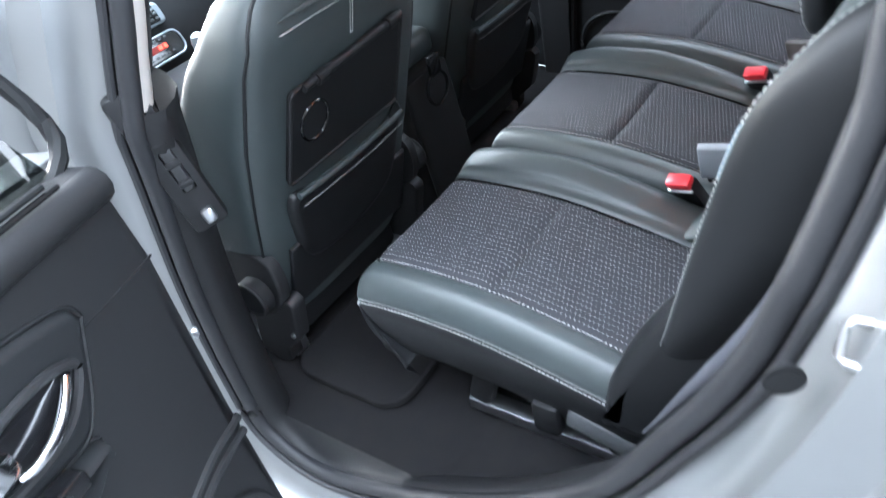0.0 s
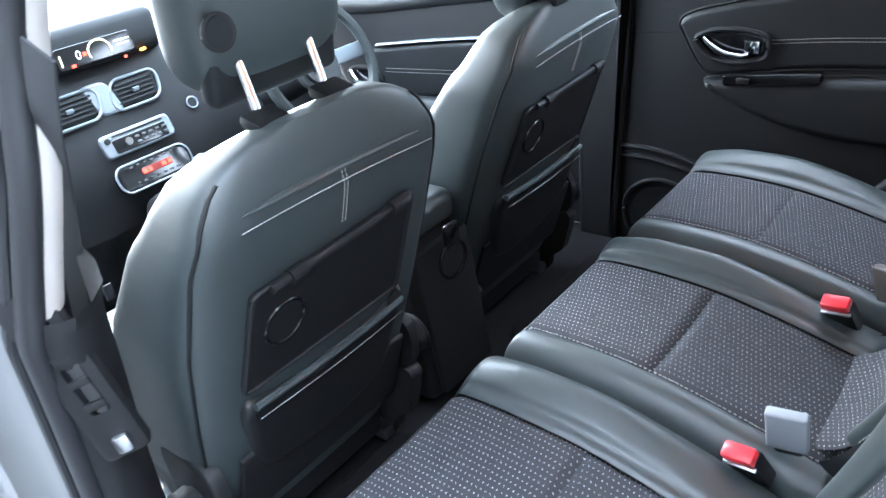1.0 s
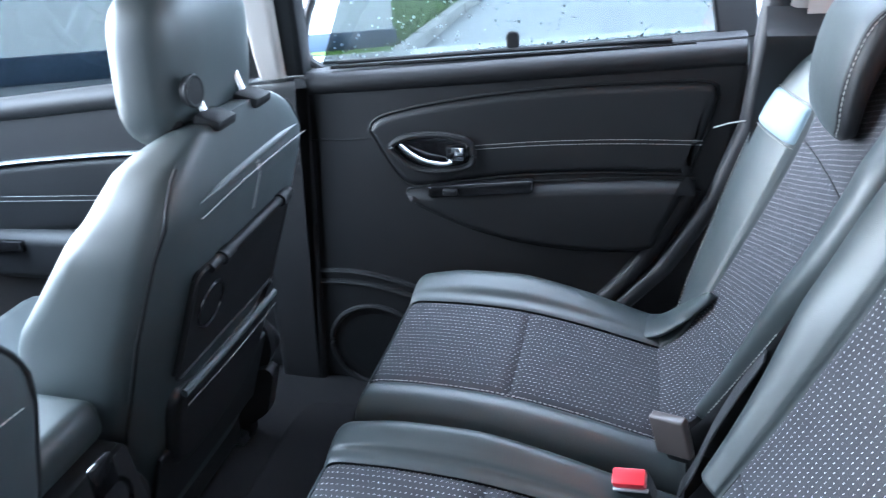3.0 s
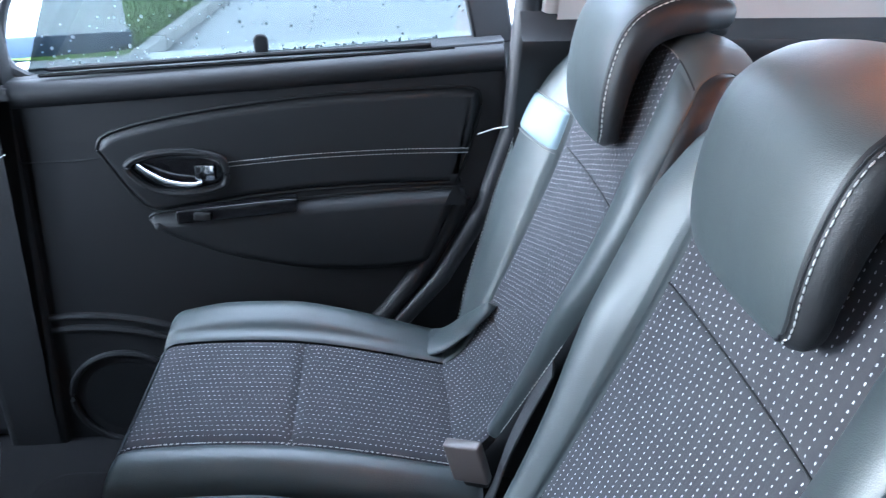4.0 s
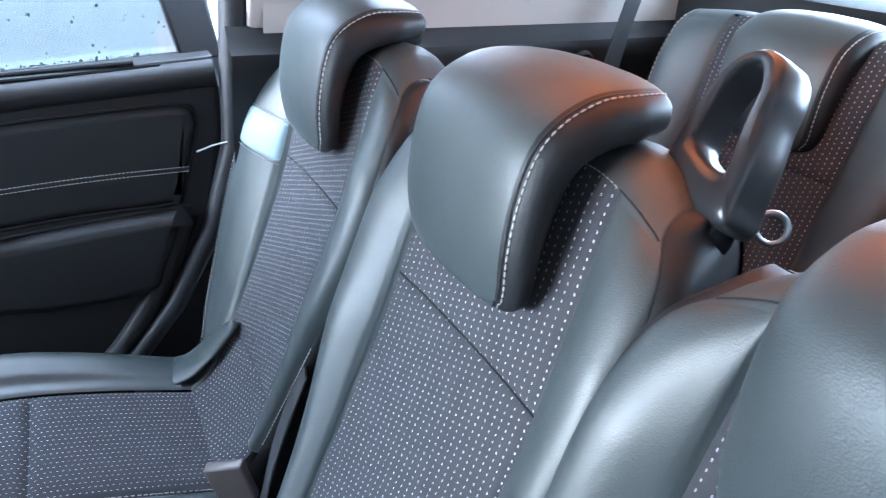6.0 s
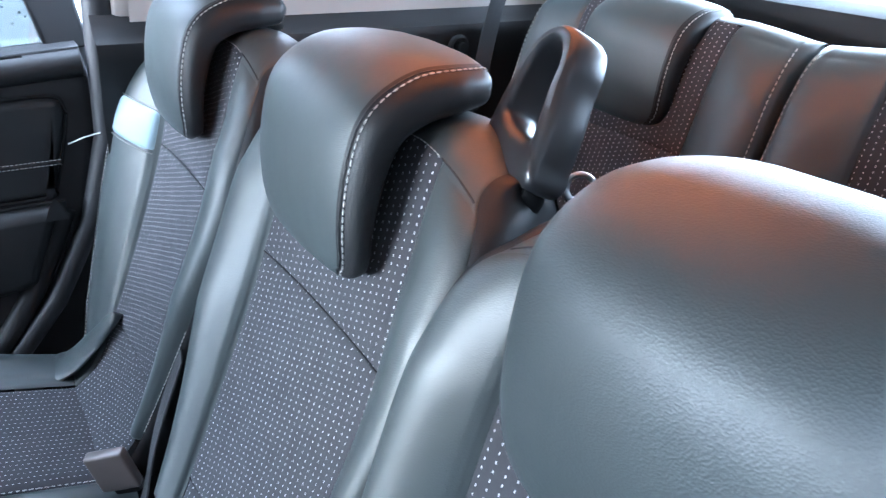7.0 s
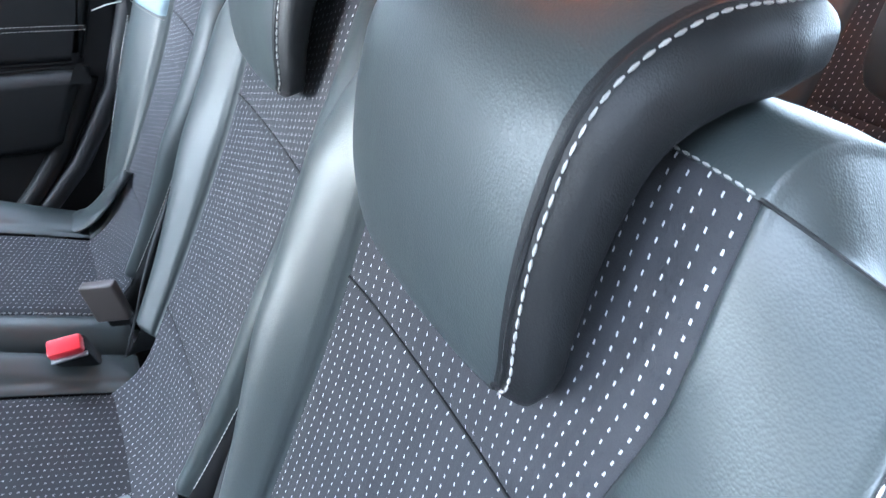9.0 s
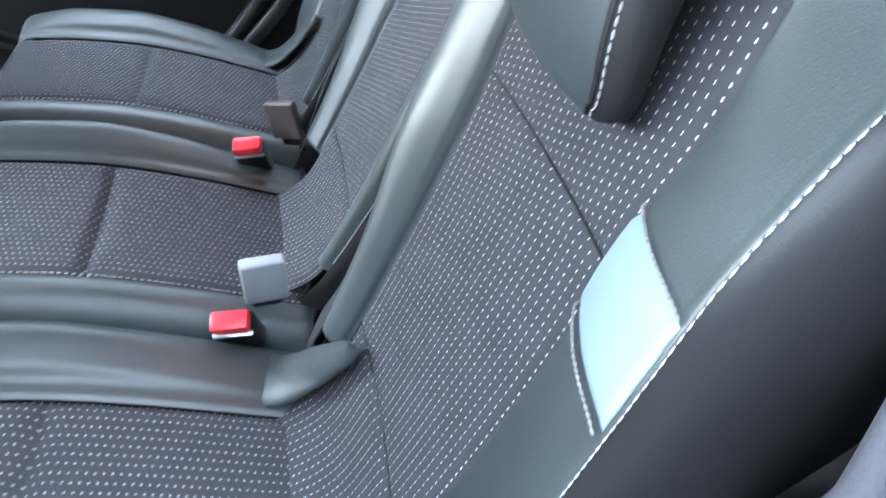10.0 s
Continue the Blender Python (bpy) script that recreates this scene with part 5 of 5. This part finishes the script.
# left rear quarter
lq = [[(x, y, z) for y, z in ((-0.70, 0.45), (-0.70, 1.10), (-0.685, 1.20), (-0.715, 1.25), (-0.70, 1.40))] for x in np.linspace(0.72, 1.80, 20)]
thing("trim_7", grid_mesh(lq), PLASTIC, "black plastic luggage side ledge", "trim", kind="structure")
lw = thing("window_3", plate([(0.98, 1.40), (1.75, 1.42), (1.62, 1.56), (1.02, 1.56)], lambda x, z, h: np.array((x, -0.71 + 0.25 * max(0, z - 1.35) + h, z)), 0.003, 0.003, 0.001), GLASS, "rear side window glass", "window", kind="structure", sharp=80)
lw.visible_shadow = False
thing("wall_left_rear", box(0.95, 0.05, 0.95, (1.36, -0.86, 0.85), 0.03), PAINT, "silver rear quarter panel", "car body", kind="structure")

# left front door, closed
lf = empty("door_4", (-1.0, -0.82, 0.3), label="closed front passenger door with black lining", category="car door", kind="structure")
part("inner_panel", plate([(-1.75, 0.40), (-1.70, 0.98), (-1.2, 1.02), (-0.46, 1.10), (-0.43, 0.9), (-0.45, 0.38)], lambda x, z, h: np.array((x, -0.79 + h, z)), 0.06, 0.02, 0.012), PLASTIC, lf, "", 30)
part("outer_skin", plate([(-1.80, 0.36), (-1.75, 0.96), (-0.40, 1.09), (-0.38, 0.36)], lambda x, z, h: np.array((x, -0.87 - h, z)), 0.02, 0.01, 0.003), PAINT, lf, "silver painted metal skin", 30)
lp = part("pane", plate(fwin, lambda x, z, h: np.array((x, -0.815 + 0.33 * max(0, z - 1.05) + h, z)), 0.003, 0.003, 0.001), GLASS, lf, "", 80)
lp.visible_shadow = False

# roof: cream headliner inside, silver skin above, windscreen
def roof_z(x, y, up):
    return 1.60 + up - 0.035 * (abs(y) / 0.62) ** 2.5 - (0.05 * max(0, (x - 0.9) / 0.8) ** 2) - 0.055 * max(0, (-x - 0.3) / 0.65) ** 2
def sheet(x0, x1, y0, y1, up, nx=20, ny=16):
    return grid_mesh([[(x, y, roof_z(x, y, up)) for y in np.linspace(y0, y1, ny)] for x in np.linspace(x0, x1, nx)])


# an opening, pane and translucent tan sheet are added for an orange glow
X0, X1, YW = 0.58, 1.12, 0.27


def round_opening(edge, up):
    return join(sheet(-1.0, X0, -edge, edge, up, 16, 24), sheet(X1, 1.70, -edge, edge, up, 16, 24), sheet(X0, X1, -edge, -YW, up, 30, 6), sheet(X0, X1, YW, edge, up, 30, 6))


thing("ceiling", round_opening(0.63, 0.0), LINER, "beige fabric headliner", "ceiling", kind="structure")
thing("roof", round_opening(0.68, 0.035), PAINT, "silver roof skin", "roof", kind="structure")
GLOW_SHEET = material("tan_glow_sheet", (0.55, 0.27, 0.13), 0.9, spec=0.1, grain=("noise", 900.0), bump=0.3, vary=0.08)
bt = GLOW_SHEET.node_tree
orange_through = bt.nodes.new("ShaderNodeBsdfTranslucent")
orange_through.inputs[0].default_value = (0.46, 0.115, 0.034, 1)
blend = bt.nodes.new("ShaderNodeMixShader")
blend.inputs[0].default_value = 0.6
bt.links.new(bt.nodes["Principled BSDF"].outputs[0], blend.inputs[1])
bt.links.new(orange_through.outputs[0], blend.inputs[2])
bt.links.new(blend.outputs[0], bt.nodes["Material Output"].inputs[0])
thing("roof_glow_sheet", sheet(X0 - 0.02, X1 + 0.02, -YW - 0.02, YW + 0.02, 0.012, 30, 20), GLOW_SHEET, "unseen translucent tan sheet added to throw orange light on the headrests", "blind", kind="structure")
rp = thing("roof_inlet_pane", sheet(X0, X1, -YW, YW, 0.037, 30, 20), CLEAR, "unseen clear pane added over the roof opening to let skylight in", "window", kind="structure")
rp.visible_shadow = False
thing("trim_8", grid_mesh([[(x, y, z) for y, z in ((0.63, roof_z(x, 0.63, 0.0)), (0.645, 1.535), (0.665, 1.51), (0.68, 1.54), (0.68, roof_z(x, 0.68, 0.03)))] for x in np.linspace(-0.7, 1.70, 30)]), CREAM, "cream roof rail above the far doors", "trim", kind="structure")
ws = thing("window_4", grid_mesh([[(-1.95 + 0.97 * t, y, 1.02 + 0.50 * t + 0.03 * (1 - (y / 0.7) ** 2)) for y in np.linspace(-0.68 + 0.06 * t, 0.68 - 0.06 * t, 20)] for t in np.linspace(0, 1, 14)]), CLEAR, "large raked windscreen", "windscreen", kind="structure")
ws.visible_shadow = False
for s in (-1, 1):
    thing("windscreen_pillar", tube([(-1.95, s * 0.74, 0.98), (-1.5, s * 0.71, 1.25), (-0.98, s * 0.66, 1.53)], 0.035, 10), CREAM, "cream windscreen pillar trim", "pillar", kind="structure")


thing("seat_strap", tube([(0.505, 0.766, 1.043), (0.53, 0.757, 1.055), (0.555, 0.748, 1.063)], 0.0015, 6), THREAD, "thin pale strap at the rear edge of the door lining", "strap")


# ---- dashboard ----
dash = empty("dashboard", (-1.5, 0.0, 0.5), label="black dashboard with silver vents, radio and climate panel", category="dashboard")
DX = -1.35
TILT = 0.45


def on_d(y, z, h):
    """A point on the raked centre face of the dashboard."""
    return np.array((DX - TILT * (z - 0.80) + h, y, z + TILT * h))


prof = Curve([(DX + 0.02, 0.62), (DX - 0.005, 0.80), (DX - 0.075, 0.965), (DX - 0.12, 1.04), (DX - 0.20, 1.075), (DX - 0.45, 1.06), (DX - 0.60, 1.00)])
rows = []
for i in range(30):
    c = prof(6 * i / 29)
    rows.append([(c[0] - 0.10 * smooth((abs(y) - 0.2) / 0.5) * (1 if i < 15 else 0.3), y, c[1] - 0.02 * (abs(y) / 0.7) ** 2) for y in np.linspace(-0.74, 0.74, 60)])
part("body", grid_mesh(rows), PLASTIC, dash, "soft black dashboard skin", 60)
part("lower_panel", box(0.25, 1.44, 0.30, (DX - 0.13, 0, 0.52), 0.04), DARK, dash)
part("centre_tunnel", box(0.75, 0.22, 0.30, (DX + 0.40, -0.03, 0.53), 0.05, (0, 4, 0), 4), PLASTIC, dash)
# binnacle with instrument display
part("binnacle", box(0.14, 0.40, 0.115, (DX - 0.155, -0.04, 1.085), 0.03, (0, -16, 0), 4), DARK, dash)
disp = part("display", plate([(y - 0.055, z + 1.083) for y, z in rounded(0.22, 0.055, 0.010)], lambda y, z, h: np.array((DX - 0.075 - 0.25 * (z - 1.08) + h, y, z)), 0.006, 0.003, 0.002), GLOSS, dash, "black instrument display")
d_at = lambda y, z: np.array((DX - 0.070 - 0.25 * (z - 1.08), y, z))
SCREEN_G = glow_material("display_amber", (0.85, 0.80, 0.45), 0.12)
SCREEN_R = glow_material("display_red", (0.9, 0.06, 0.03), 0.25)
SCREEN_W = glow_material("display_white", (0.95, 0.95, 0.9), 0.12)
face = Matrix(((0, 0, 1, 0), (1, 0, 0, 0), (0, 1, 0, 0), (0, 0, 0, 1)))
part("dial", tube([tuple(d_at(-0.045 + 0.032 * math.cos(a), 1.080 + 0.028 * math.sin(a))) for a in np.linspace(-0.4, 3.54, 24)], 0.0025, 6), SCREEN_G, disp, "pale lit dial arc")
text_mesh("0", 0.032, Matrix.Translation(d_at(-0.105, 1.083)) @ face, SCREEN_W, disp)
for y, z, w, h, mt in ((-0.128, 1.062, 0.012, 0.008, SCREEN_R), (-0.088, 1.083, 0.010, 0.010, SCREEN_R), (0.022, 1.092, 0.045, 0.004, SCREEN_G), (0.022, 1.082, 0.038, 0.003, SCREEN_G), (-0.155, 1.08, 0.004, 0.03, SCREEN_G)):
    part("indicator", box(0.001, w, h, tuple(d_at(y, z) + np.array((0.001, 0, 0))), 0), mt, disp)
part("warning_light", box(0.004, 0.018, 0.008, (DX - 0.072, 0.075, 1.05), 0.002), glow_material("amber_lamp", (1.0, 0.30, 0.02), 0.5), dash, "small amber lamp")
part("warning_light", box(0.004, 0.010, 0.008, (DX - 0.072, 0.02, 1.045), 0.002), SCREEN_R, dash, "small red lamp")
# louvred vents in aluminium frames
for yc, zc, w in ((-0.185, 0.952, 0.155), (0.01, 0.952, 0.13)):
    v = part("air_vent", plate([(yc + y, zc + z) for y, z in rounded(w, 0.062, 0.022, 6, 0.25)], lambda y, z, h: on_d(y, z, h + 0.004), 0.02, 0.004, 0.002), DARK, dash, "black air vent")
    part("vent_frame", tube([on_d(yc + y, zc + z, 0.008) for y, z in rounded(w + 0.016, 0.076, 0.028, 8, 0.25)], 0.0045, 8, closed=True), ALU, v, "brushed aluminium vent frame")
    for k in range(5):
        z = zc - 0.022 + 0.011 * k
        part("louvre", tube([on_d(yc - w * 0.42 + 0.25 * (z - zc), z, 0.008), on_d(yc + w * 0.42 + 0.25 * (z - zc), z, 0.008)], 0.0028, 6), PLASTIC, v)
    part("vent_tab", moved(box(0.008, 0.02, 0.012, (0, 0, 0), 0.003), Matrix.Translation(on_d(yc, zc, 0.013))), ALU, v)
part("vent_bridge", plate([(-0.085 + y, 0.957 + z) for y, z in rounded(0.075, 0.085, 0.02, 6, -0.25)], lambda y, z, h: on_d(y, z, h), 0.01, 0.006, 0.007), ALU, dash, "aluminium bridge between the vents")
part("start_button", moved(disc(0.016, 0.008, (0, 0, 0), 'X', 24, 0.002), Matrix.Translation(on_d(0.150, 0.872, 0.0)) @ pose(0, 0, 0, 0, -24, 0)), GLOSS, dash, "round gloss black starter button")
part("button_ring", moved(ring(0.0165, 0.0025, (0, 0, 0), 'X'), Matrix.Translation(on_d(0.150, 0.872, 0.004)) @ pose(0, 0, 0, 0, -24, 0)), ALU, dash)
# folded paper behind the vents
thing("paper_card", plate([(-0.245 + y, 1.005 + z) for y, z in rounded(0.085, 0.075, 0.002, 3, 0.25)], lambda y, z, h: on_d(y, z, h + 0.024), 0.001, 0.001, 0.0005), material("white_card", (0.85, 0.85, 0.83), 0.6, vary=0.05), "white printed card standing on the dashboard", "card")
# radio and climate panel
rad = part("radio", plate([(-0.05 + y, 0.842 + z) for y, z in rounded(0.215, 0.060, 0.014)], lambda y, z, h: on_d(y, z, h + 0.006), 0.02, 0.005, 0.004), ALU, dash, "silver radio panel")
part("radio_face", plate([(-0.045 + y, 0.836 + z) for y, z in rounded(0.165, 0.036, 0.005)], lambda y, z, h: on_d(y, z, h + 0.010), 0.004, 0.002, 0.002), GLOSS, rad)
part("cd_slot", tube([on_d(-0.12, 0.862, 0.011), on_d(0.035, 0.862, 0.011)], 0.0025, 6), DARK, rad)
part("volume_knob", moved(disc(0.011, 0.012, (0, 0, 0), 'X', 20, 0.002), Matrix.Translation(on_d(-0.085, 0.838, 0.016)) @ pose(0, 0, 0, 0, -24, 0)), CHROME, rad)
for k in range(5):
    for r in range(2):
        part("radio_key", moved(box(0.004, 0.013, 0.007, (0, 0, 0), 0.0015), Matrix.Translation(on_d(-0.055 + 0.021 * k, 0.829 + 0.014 * r, 0.013)) @ pose(0, 0, 0, 0, -24, 0)), PLASTIC_GREY, rad)
part("radio_knob", moved(disc(0.008, 0.008, (0, 0, 0), 'X', 16, 0.001), Matrix.Translation(on_d(-0.138, 0.855, 0.012)) @ pose(0, 0, 0, 0, -24, 0)), DARK, rad)
cl = part("climate_panel", plate([(-0.052 + y, 0.752 + z) for y, z in rounded(0.225, 0.066, 0.026)], lambda y, z, h: on_d(y, z, h + 0.006), 0.02, 0.005, 0.004), GLOSS, dash, "gloss black climate panel")
part("climate_frame", tube([on_d(-0.052 + y, 0.752 + z, 0.010) for y, z in rounded(0.228, 0.069, 0.028, 8)], 0.0035, 8, closed=True), ALU, cl, "aluminium frame")
part("climate_display", plate([(-0.045 + y, 0.756 + z) for y, z in rounded(0.092, 0.018, 0.006)], lambda y, z, h: on_d(y, z, h + 0.012), 0.002, 0.002, 0.001), glow_material("lcd_red", (0.10, 0.010, 0.008), 0.12), cl, "dark red lit display")
for y, w in ((-0.085, 0.014), (-0.068, 0.010), (-0.025, 0.014), (-0.006, 0.012)):
    part("digit_bar", moved(box(0.001, w, 0.012, (0, 0, 0), 0), Matrix.Translation(on_d(y, 0.756, 0.0145)) @ pose(0, 0, 0, 0, -24, 0)), SCREEN_R, cl)
for k in range(7):
    part("climate_key", moved(box(0.003, 0.010, 0.005, (0, 0, 0), 0.001), Matrix.Translation(on_d(-0.115 + 0.021 * k, 0.735, 0.012)) @ pose(0, 0, 0, 0, -24, 0)), PLASTIC_GREY, cl)
    part("climate_key", moved(box(0.003, 0.010, 0.005, (0, 0, 0), 0.001), Matrix.Translation(on_d(-0.115 + 0.021 * k, 0.777, 0.012)) @ pose(0, 0, 0, 0, -24, 0)), PLASTIC_GREY, cl)
part("glovebox_line", tube([(DX - 0.045, -0.16, 0.70), (DX - 0.05, -0.30, 0.78), (DX - 0.075, -0.50, 0.80)], 0.003, 6), GLOSS, dash)
gear = empty("gear_lever", (DX + 0.25, -0.03, 0.68), label="gear lever with a chrome topped knob", category="gear lever")
part("gaiter", grid_mesh([[(DX + 0.25 + r * math.cos(a), -0.03 + r * math.sin(a), z) for a in np.linspace(0, 2 * math.pi, 16, endpoint=False)] for z, r in ((0.67, 0.055), (0.70, 0.042), (0.73, 0.022), (0.75, 0.012))], close_v=True, cap=True), LEATHER, gear)
part("knob", grid_mesh([[(DX + 0.25 + r * math.cos(a), -0.03 + r * math.sin(a), z) for a in np.linspace(0, 2 * math.pi, 16, endpoint=False)] for z, r in ((0.75, 0.012), (0.775, 0.020), (0.80, 0.024), (0.82, 0.020), (0.828, 0.008))], close_v=True, cap=True), ALU, gear)

# steering wheel before the driver seat
sw = empty("steering_wheel", (-1.02, 0.37, 0.95), label="grey-black leather steering wheel with silver spokes", category="steering wheel")
SM = Matrix.Translation((-1.03, 0.37, 0.955)) @ pose(0, 0, 0, 0, 65, 0)
part("rim", moved(ring(0.185, 0.016, (0, 0, 0), 'Z', 40), SM), LEATHER, sw)
part("hub", moved(disc(0.075, 0.05, (0, 0, -0.02), 'Z', 28, 0.015), SM), PLASTIC_GREY, sw)
for a in (0, 90, 180):
    part("spoke", moved(box(0.12, 0.045, 0.018, (0.12, 0, -0.01), 0.006), SM @ pose(0, 0, 0, 0, 0, a + 0)), ALU, sw, "silver spoke")
part("column", moved(tube([(0, 0, -0.03), (0, 0, -0.28)], 0.05, 14), SM), DARK, sw)
part("stalk", moved(tube([(0, 0.03, -0.06), (0, 0.20, -0.05)], 0.008, 8), SM), DARK, sw)

# ---- outside ----
ASPHALT = material("wet_paving", (0.15, 0.155, 0.16), 0.36, spec=0.7, grain=("noise", 90.0), bump=0.35, vary=0.35, wear=1.2)
GRASS = material("grass_green", (0.12, 0.20, 0.04), 0.9, spec=0.2, grain=("noise", 40.0), bump=0.8, vary=0.5, wear=8.0)
RENDER_WHITE = material("white_render", (0.72, 0.72, 0.70), 0.85, grain=("noise", 60.0), bump=0.2, vary=0.06)
BASE_BLUE = material("dark_blue_plinth", (0.03, 0.05, 0.085), 0.6, grain=("noise", 60.0), bump=0.3, vary=0.3)
CONCRETE = material("kerb_concrete", (0.36, 0.35, 0.33), 0.85, grain=("noise", 60.0), bump=0.4, vary=0.25)
gxs = np.concatenate([np.linspace(-400, -20, 12), np.linspace(-15, 15, 31), np.linspace(20, 400, 12)])
thing("ground", grid_mesh([[(x, y, 0.0) for y in gxs] for x in gxs]), ASPHALT, "wet grey paved driveway with puddled sheen", "ground", kind="structure")
house = empty("house", (-4.0, 8.0, 0.0), label="white rendered house wall with a dark blue plinth", category="house")
AT_HOUSE = Matrix.Translation((-1.79, 6.05, 0)) @ pose(0, 0, 0, 0, 0, 24) @ Matrix.Translation((1.75, -5.95, 0))
part("wall", moved(box(4.6, 5.0, 4.6, (-4.05, 8.45, 2.3), 0.01), AT_HOUSE), RENDER_WHITE, house)
part("plinth", moved(box(4.66, 5.06, 0.24, (-4.05, 8.45, 0.12), 0.01), AT_HOUSE), BASE_BLUE, house, "dark blue painted plinth")
part("roof", moved(box(5.2, 3.2, 0.12, (0, 0, 0), 0.02), AT_HOUSE @ Matrix.Translation((-4.05, 7.1, 5.4)) @ pose(0, 0, 0, 30, 0, 0)), CONCRETE, house)
part("roof", moved(box(5.2, 3.2, 0.12, (0, 0, 0), 0.02), AT_HOUSE @ Matrix.Translation((-4.05, 9.8, 5.4)) @ pose(0, 0, 0, -30, 0, 0)), CONCRETE, house)
kerb = empty("kerb", (-1.66, 6.5, 0.0), label="weathered concrete kerb stones along the grass", category="kerb", kind="structure")
first = None
for k in range(22):
    y = 6.05 + 0.92 * k
    if first is None:
        first = part("kerb_stone", box(0.12, 0.90, 0.20, (-1.66, y, 0.02), 0.015), CONCRETE, kerb)
    else:
        o = new("kerb_stone", first.data)
        o.parent, o.matrix_parent_inverse, o.location = kerb, first.matrix_parent_inverse, (0.004 * math.sin(3 * k), 0.92 * k, 0.004 * math.sin(7 * k))
vg = [[(x, y, 0.085 + 0.03 * noise.noise(Vector((x, y, 3)))) for y in np.linspace(5.6, 40, 60)] for x in np.linspace(-14, -1.72, 40)]
thing("grass_verge", grid_mesh(vg), GRASS, "bright green mown grass verge", "grass", kind="structure")
rnd = random.Random(5)
bm = bmesh.new()
for k in range(9000):
    x, y = -1.73 - 2.0 * rnd.random() ** 1.5, 6.0 + 9.0 * rnd.random() ** 1.6
    a, h = rnd.random() * 6.28, 0.03 + 0.05 * rnd.random()
    z = 0.08
    p = [(x + 0.006 * math.cos(a), y + 0.006 * math.sin(a), z), (x - 0.006 * math.cos(a), y - 0.006 * math.sin(a), z), (x + 0.03 * math.sin(a), y - 0.03 * math.cos(a), z + h)]
    bm.faces.new([bm.verts.new(q) for q in p])
thing("grass", bm, GRASS, "short green grass blades on the verge", "grass", kind="stuff")

# an unseen wall added behind the camera blocks low skylight from that side
WALL = material("sky_blocker", (0.14, 0.13, 0.12), 0.9, grain=("noise", 30.0), bump=0.5, vary=0.4, wear=2.0)
thing("sky_blocker_wall", box(26.0, 0.25, 5.4, (0.0, -4.4, 2.7), 0.02), WALL, "unseen plain wall added to block low skylight from the open door side", "wall", kind="structure")

# rain drops on the far window; pale opaque colour stands in for refracted sky
DROP = material("pale_drop", (0.42, 0.47, 0.49), 0.08, spec=0.8, vary=0.05)
rnd = random.Random(11)
bm = bmesh.new()
for k in range(420):
    x, z = -0.25 + 0.74 * rnd.random(), 1.15 + 0.30 * rnd.random() ** 1.8
    z = max(z, 1.140 + 0.085 * (x + 0.25))
    r = 0.0009 + 0.0022 * rnd.random() ** 3
    y = 0.79 + 0.032 + 0.33 * max(0, z - 1.15)
    rim = [bm.verts.new((x + r * math.cos(a), y, z + r * 1.2 * math.sin(a))) for a in np.linspace(0, 2 * math.pi, 8, endpoint=False)]
    top = bm.verts.new((x, y + 0.6 * r, z))
    for i in range(8):
        bm.faces.new((rim[i], rim[(i + 1) % 8], top))
drops = thing("rain_drops", bm, DROP, "small rain drops on the far side window, refracted sky painted as pale colour", "rain drops", kind="stuff", sharp=80)
drops.visible_shadow = False
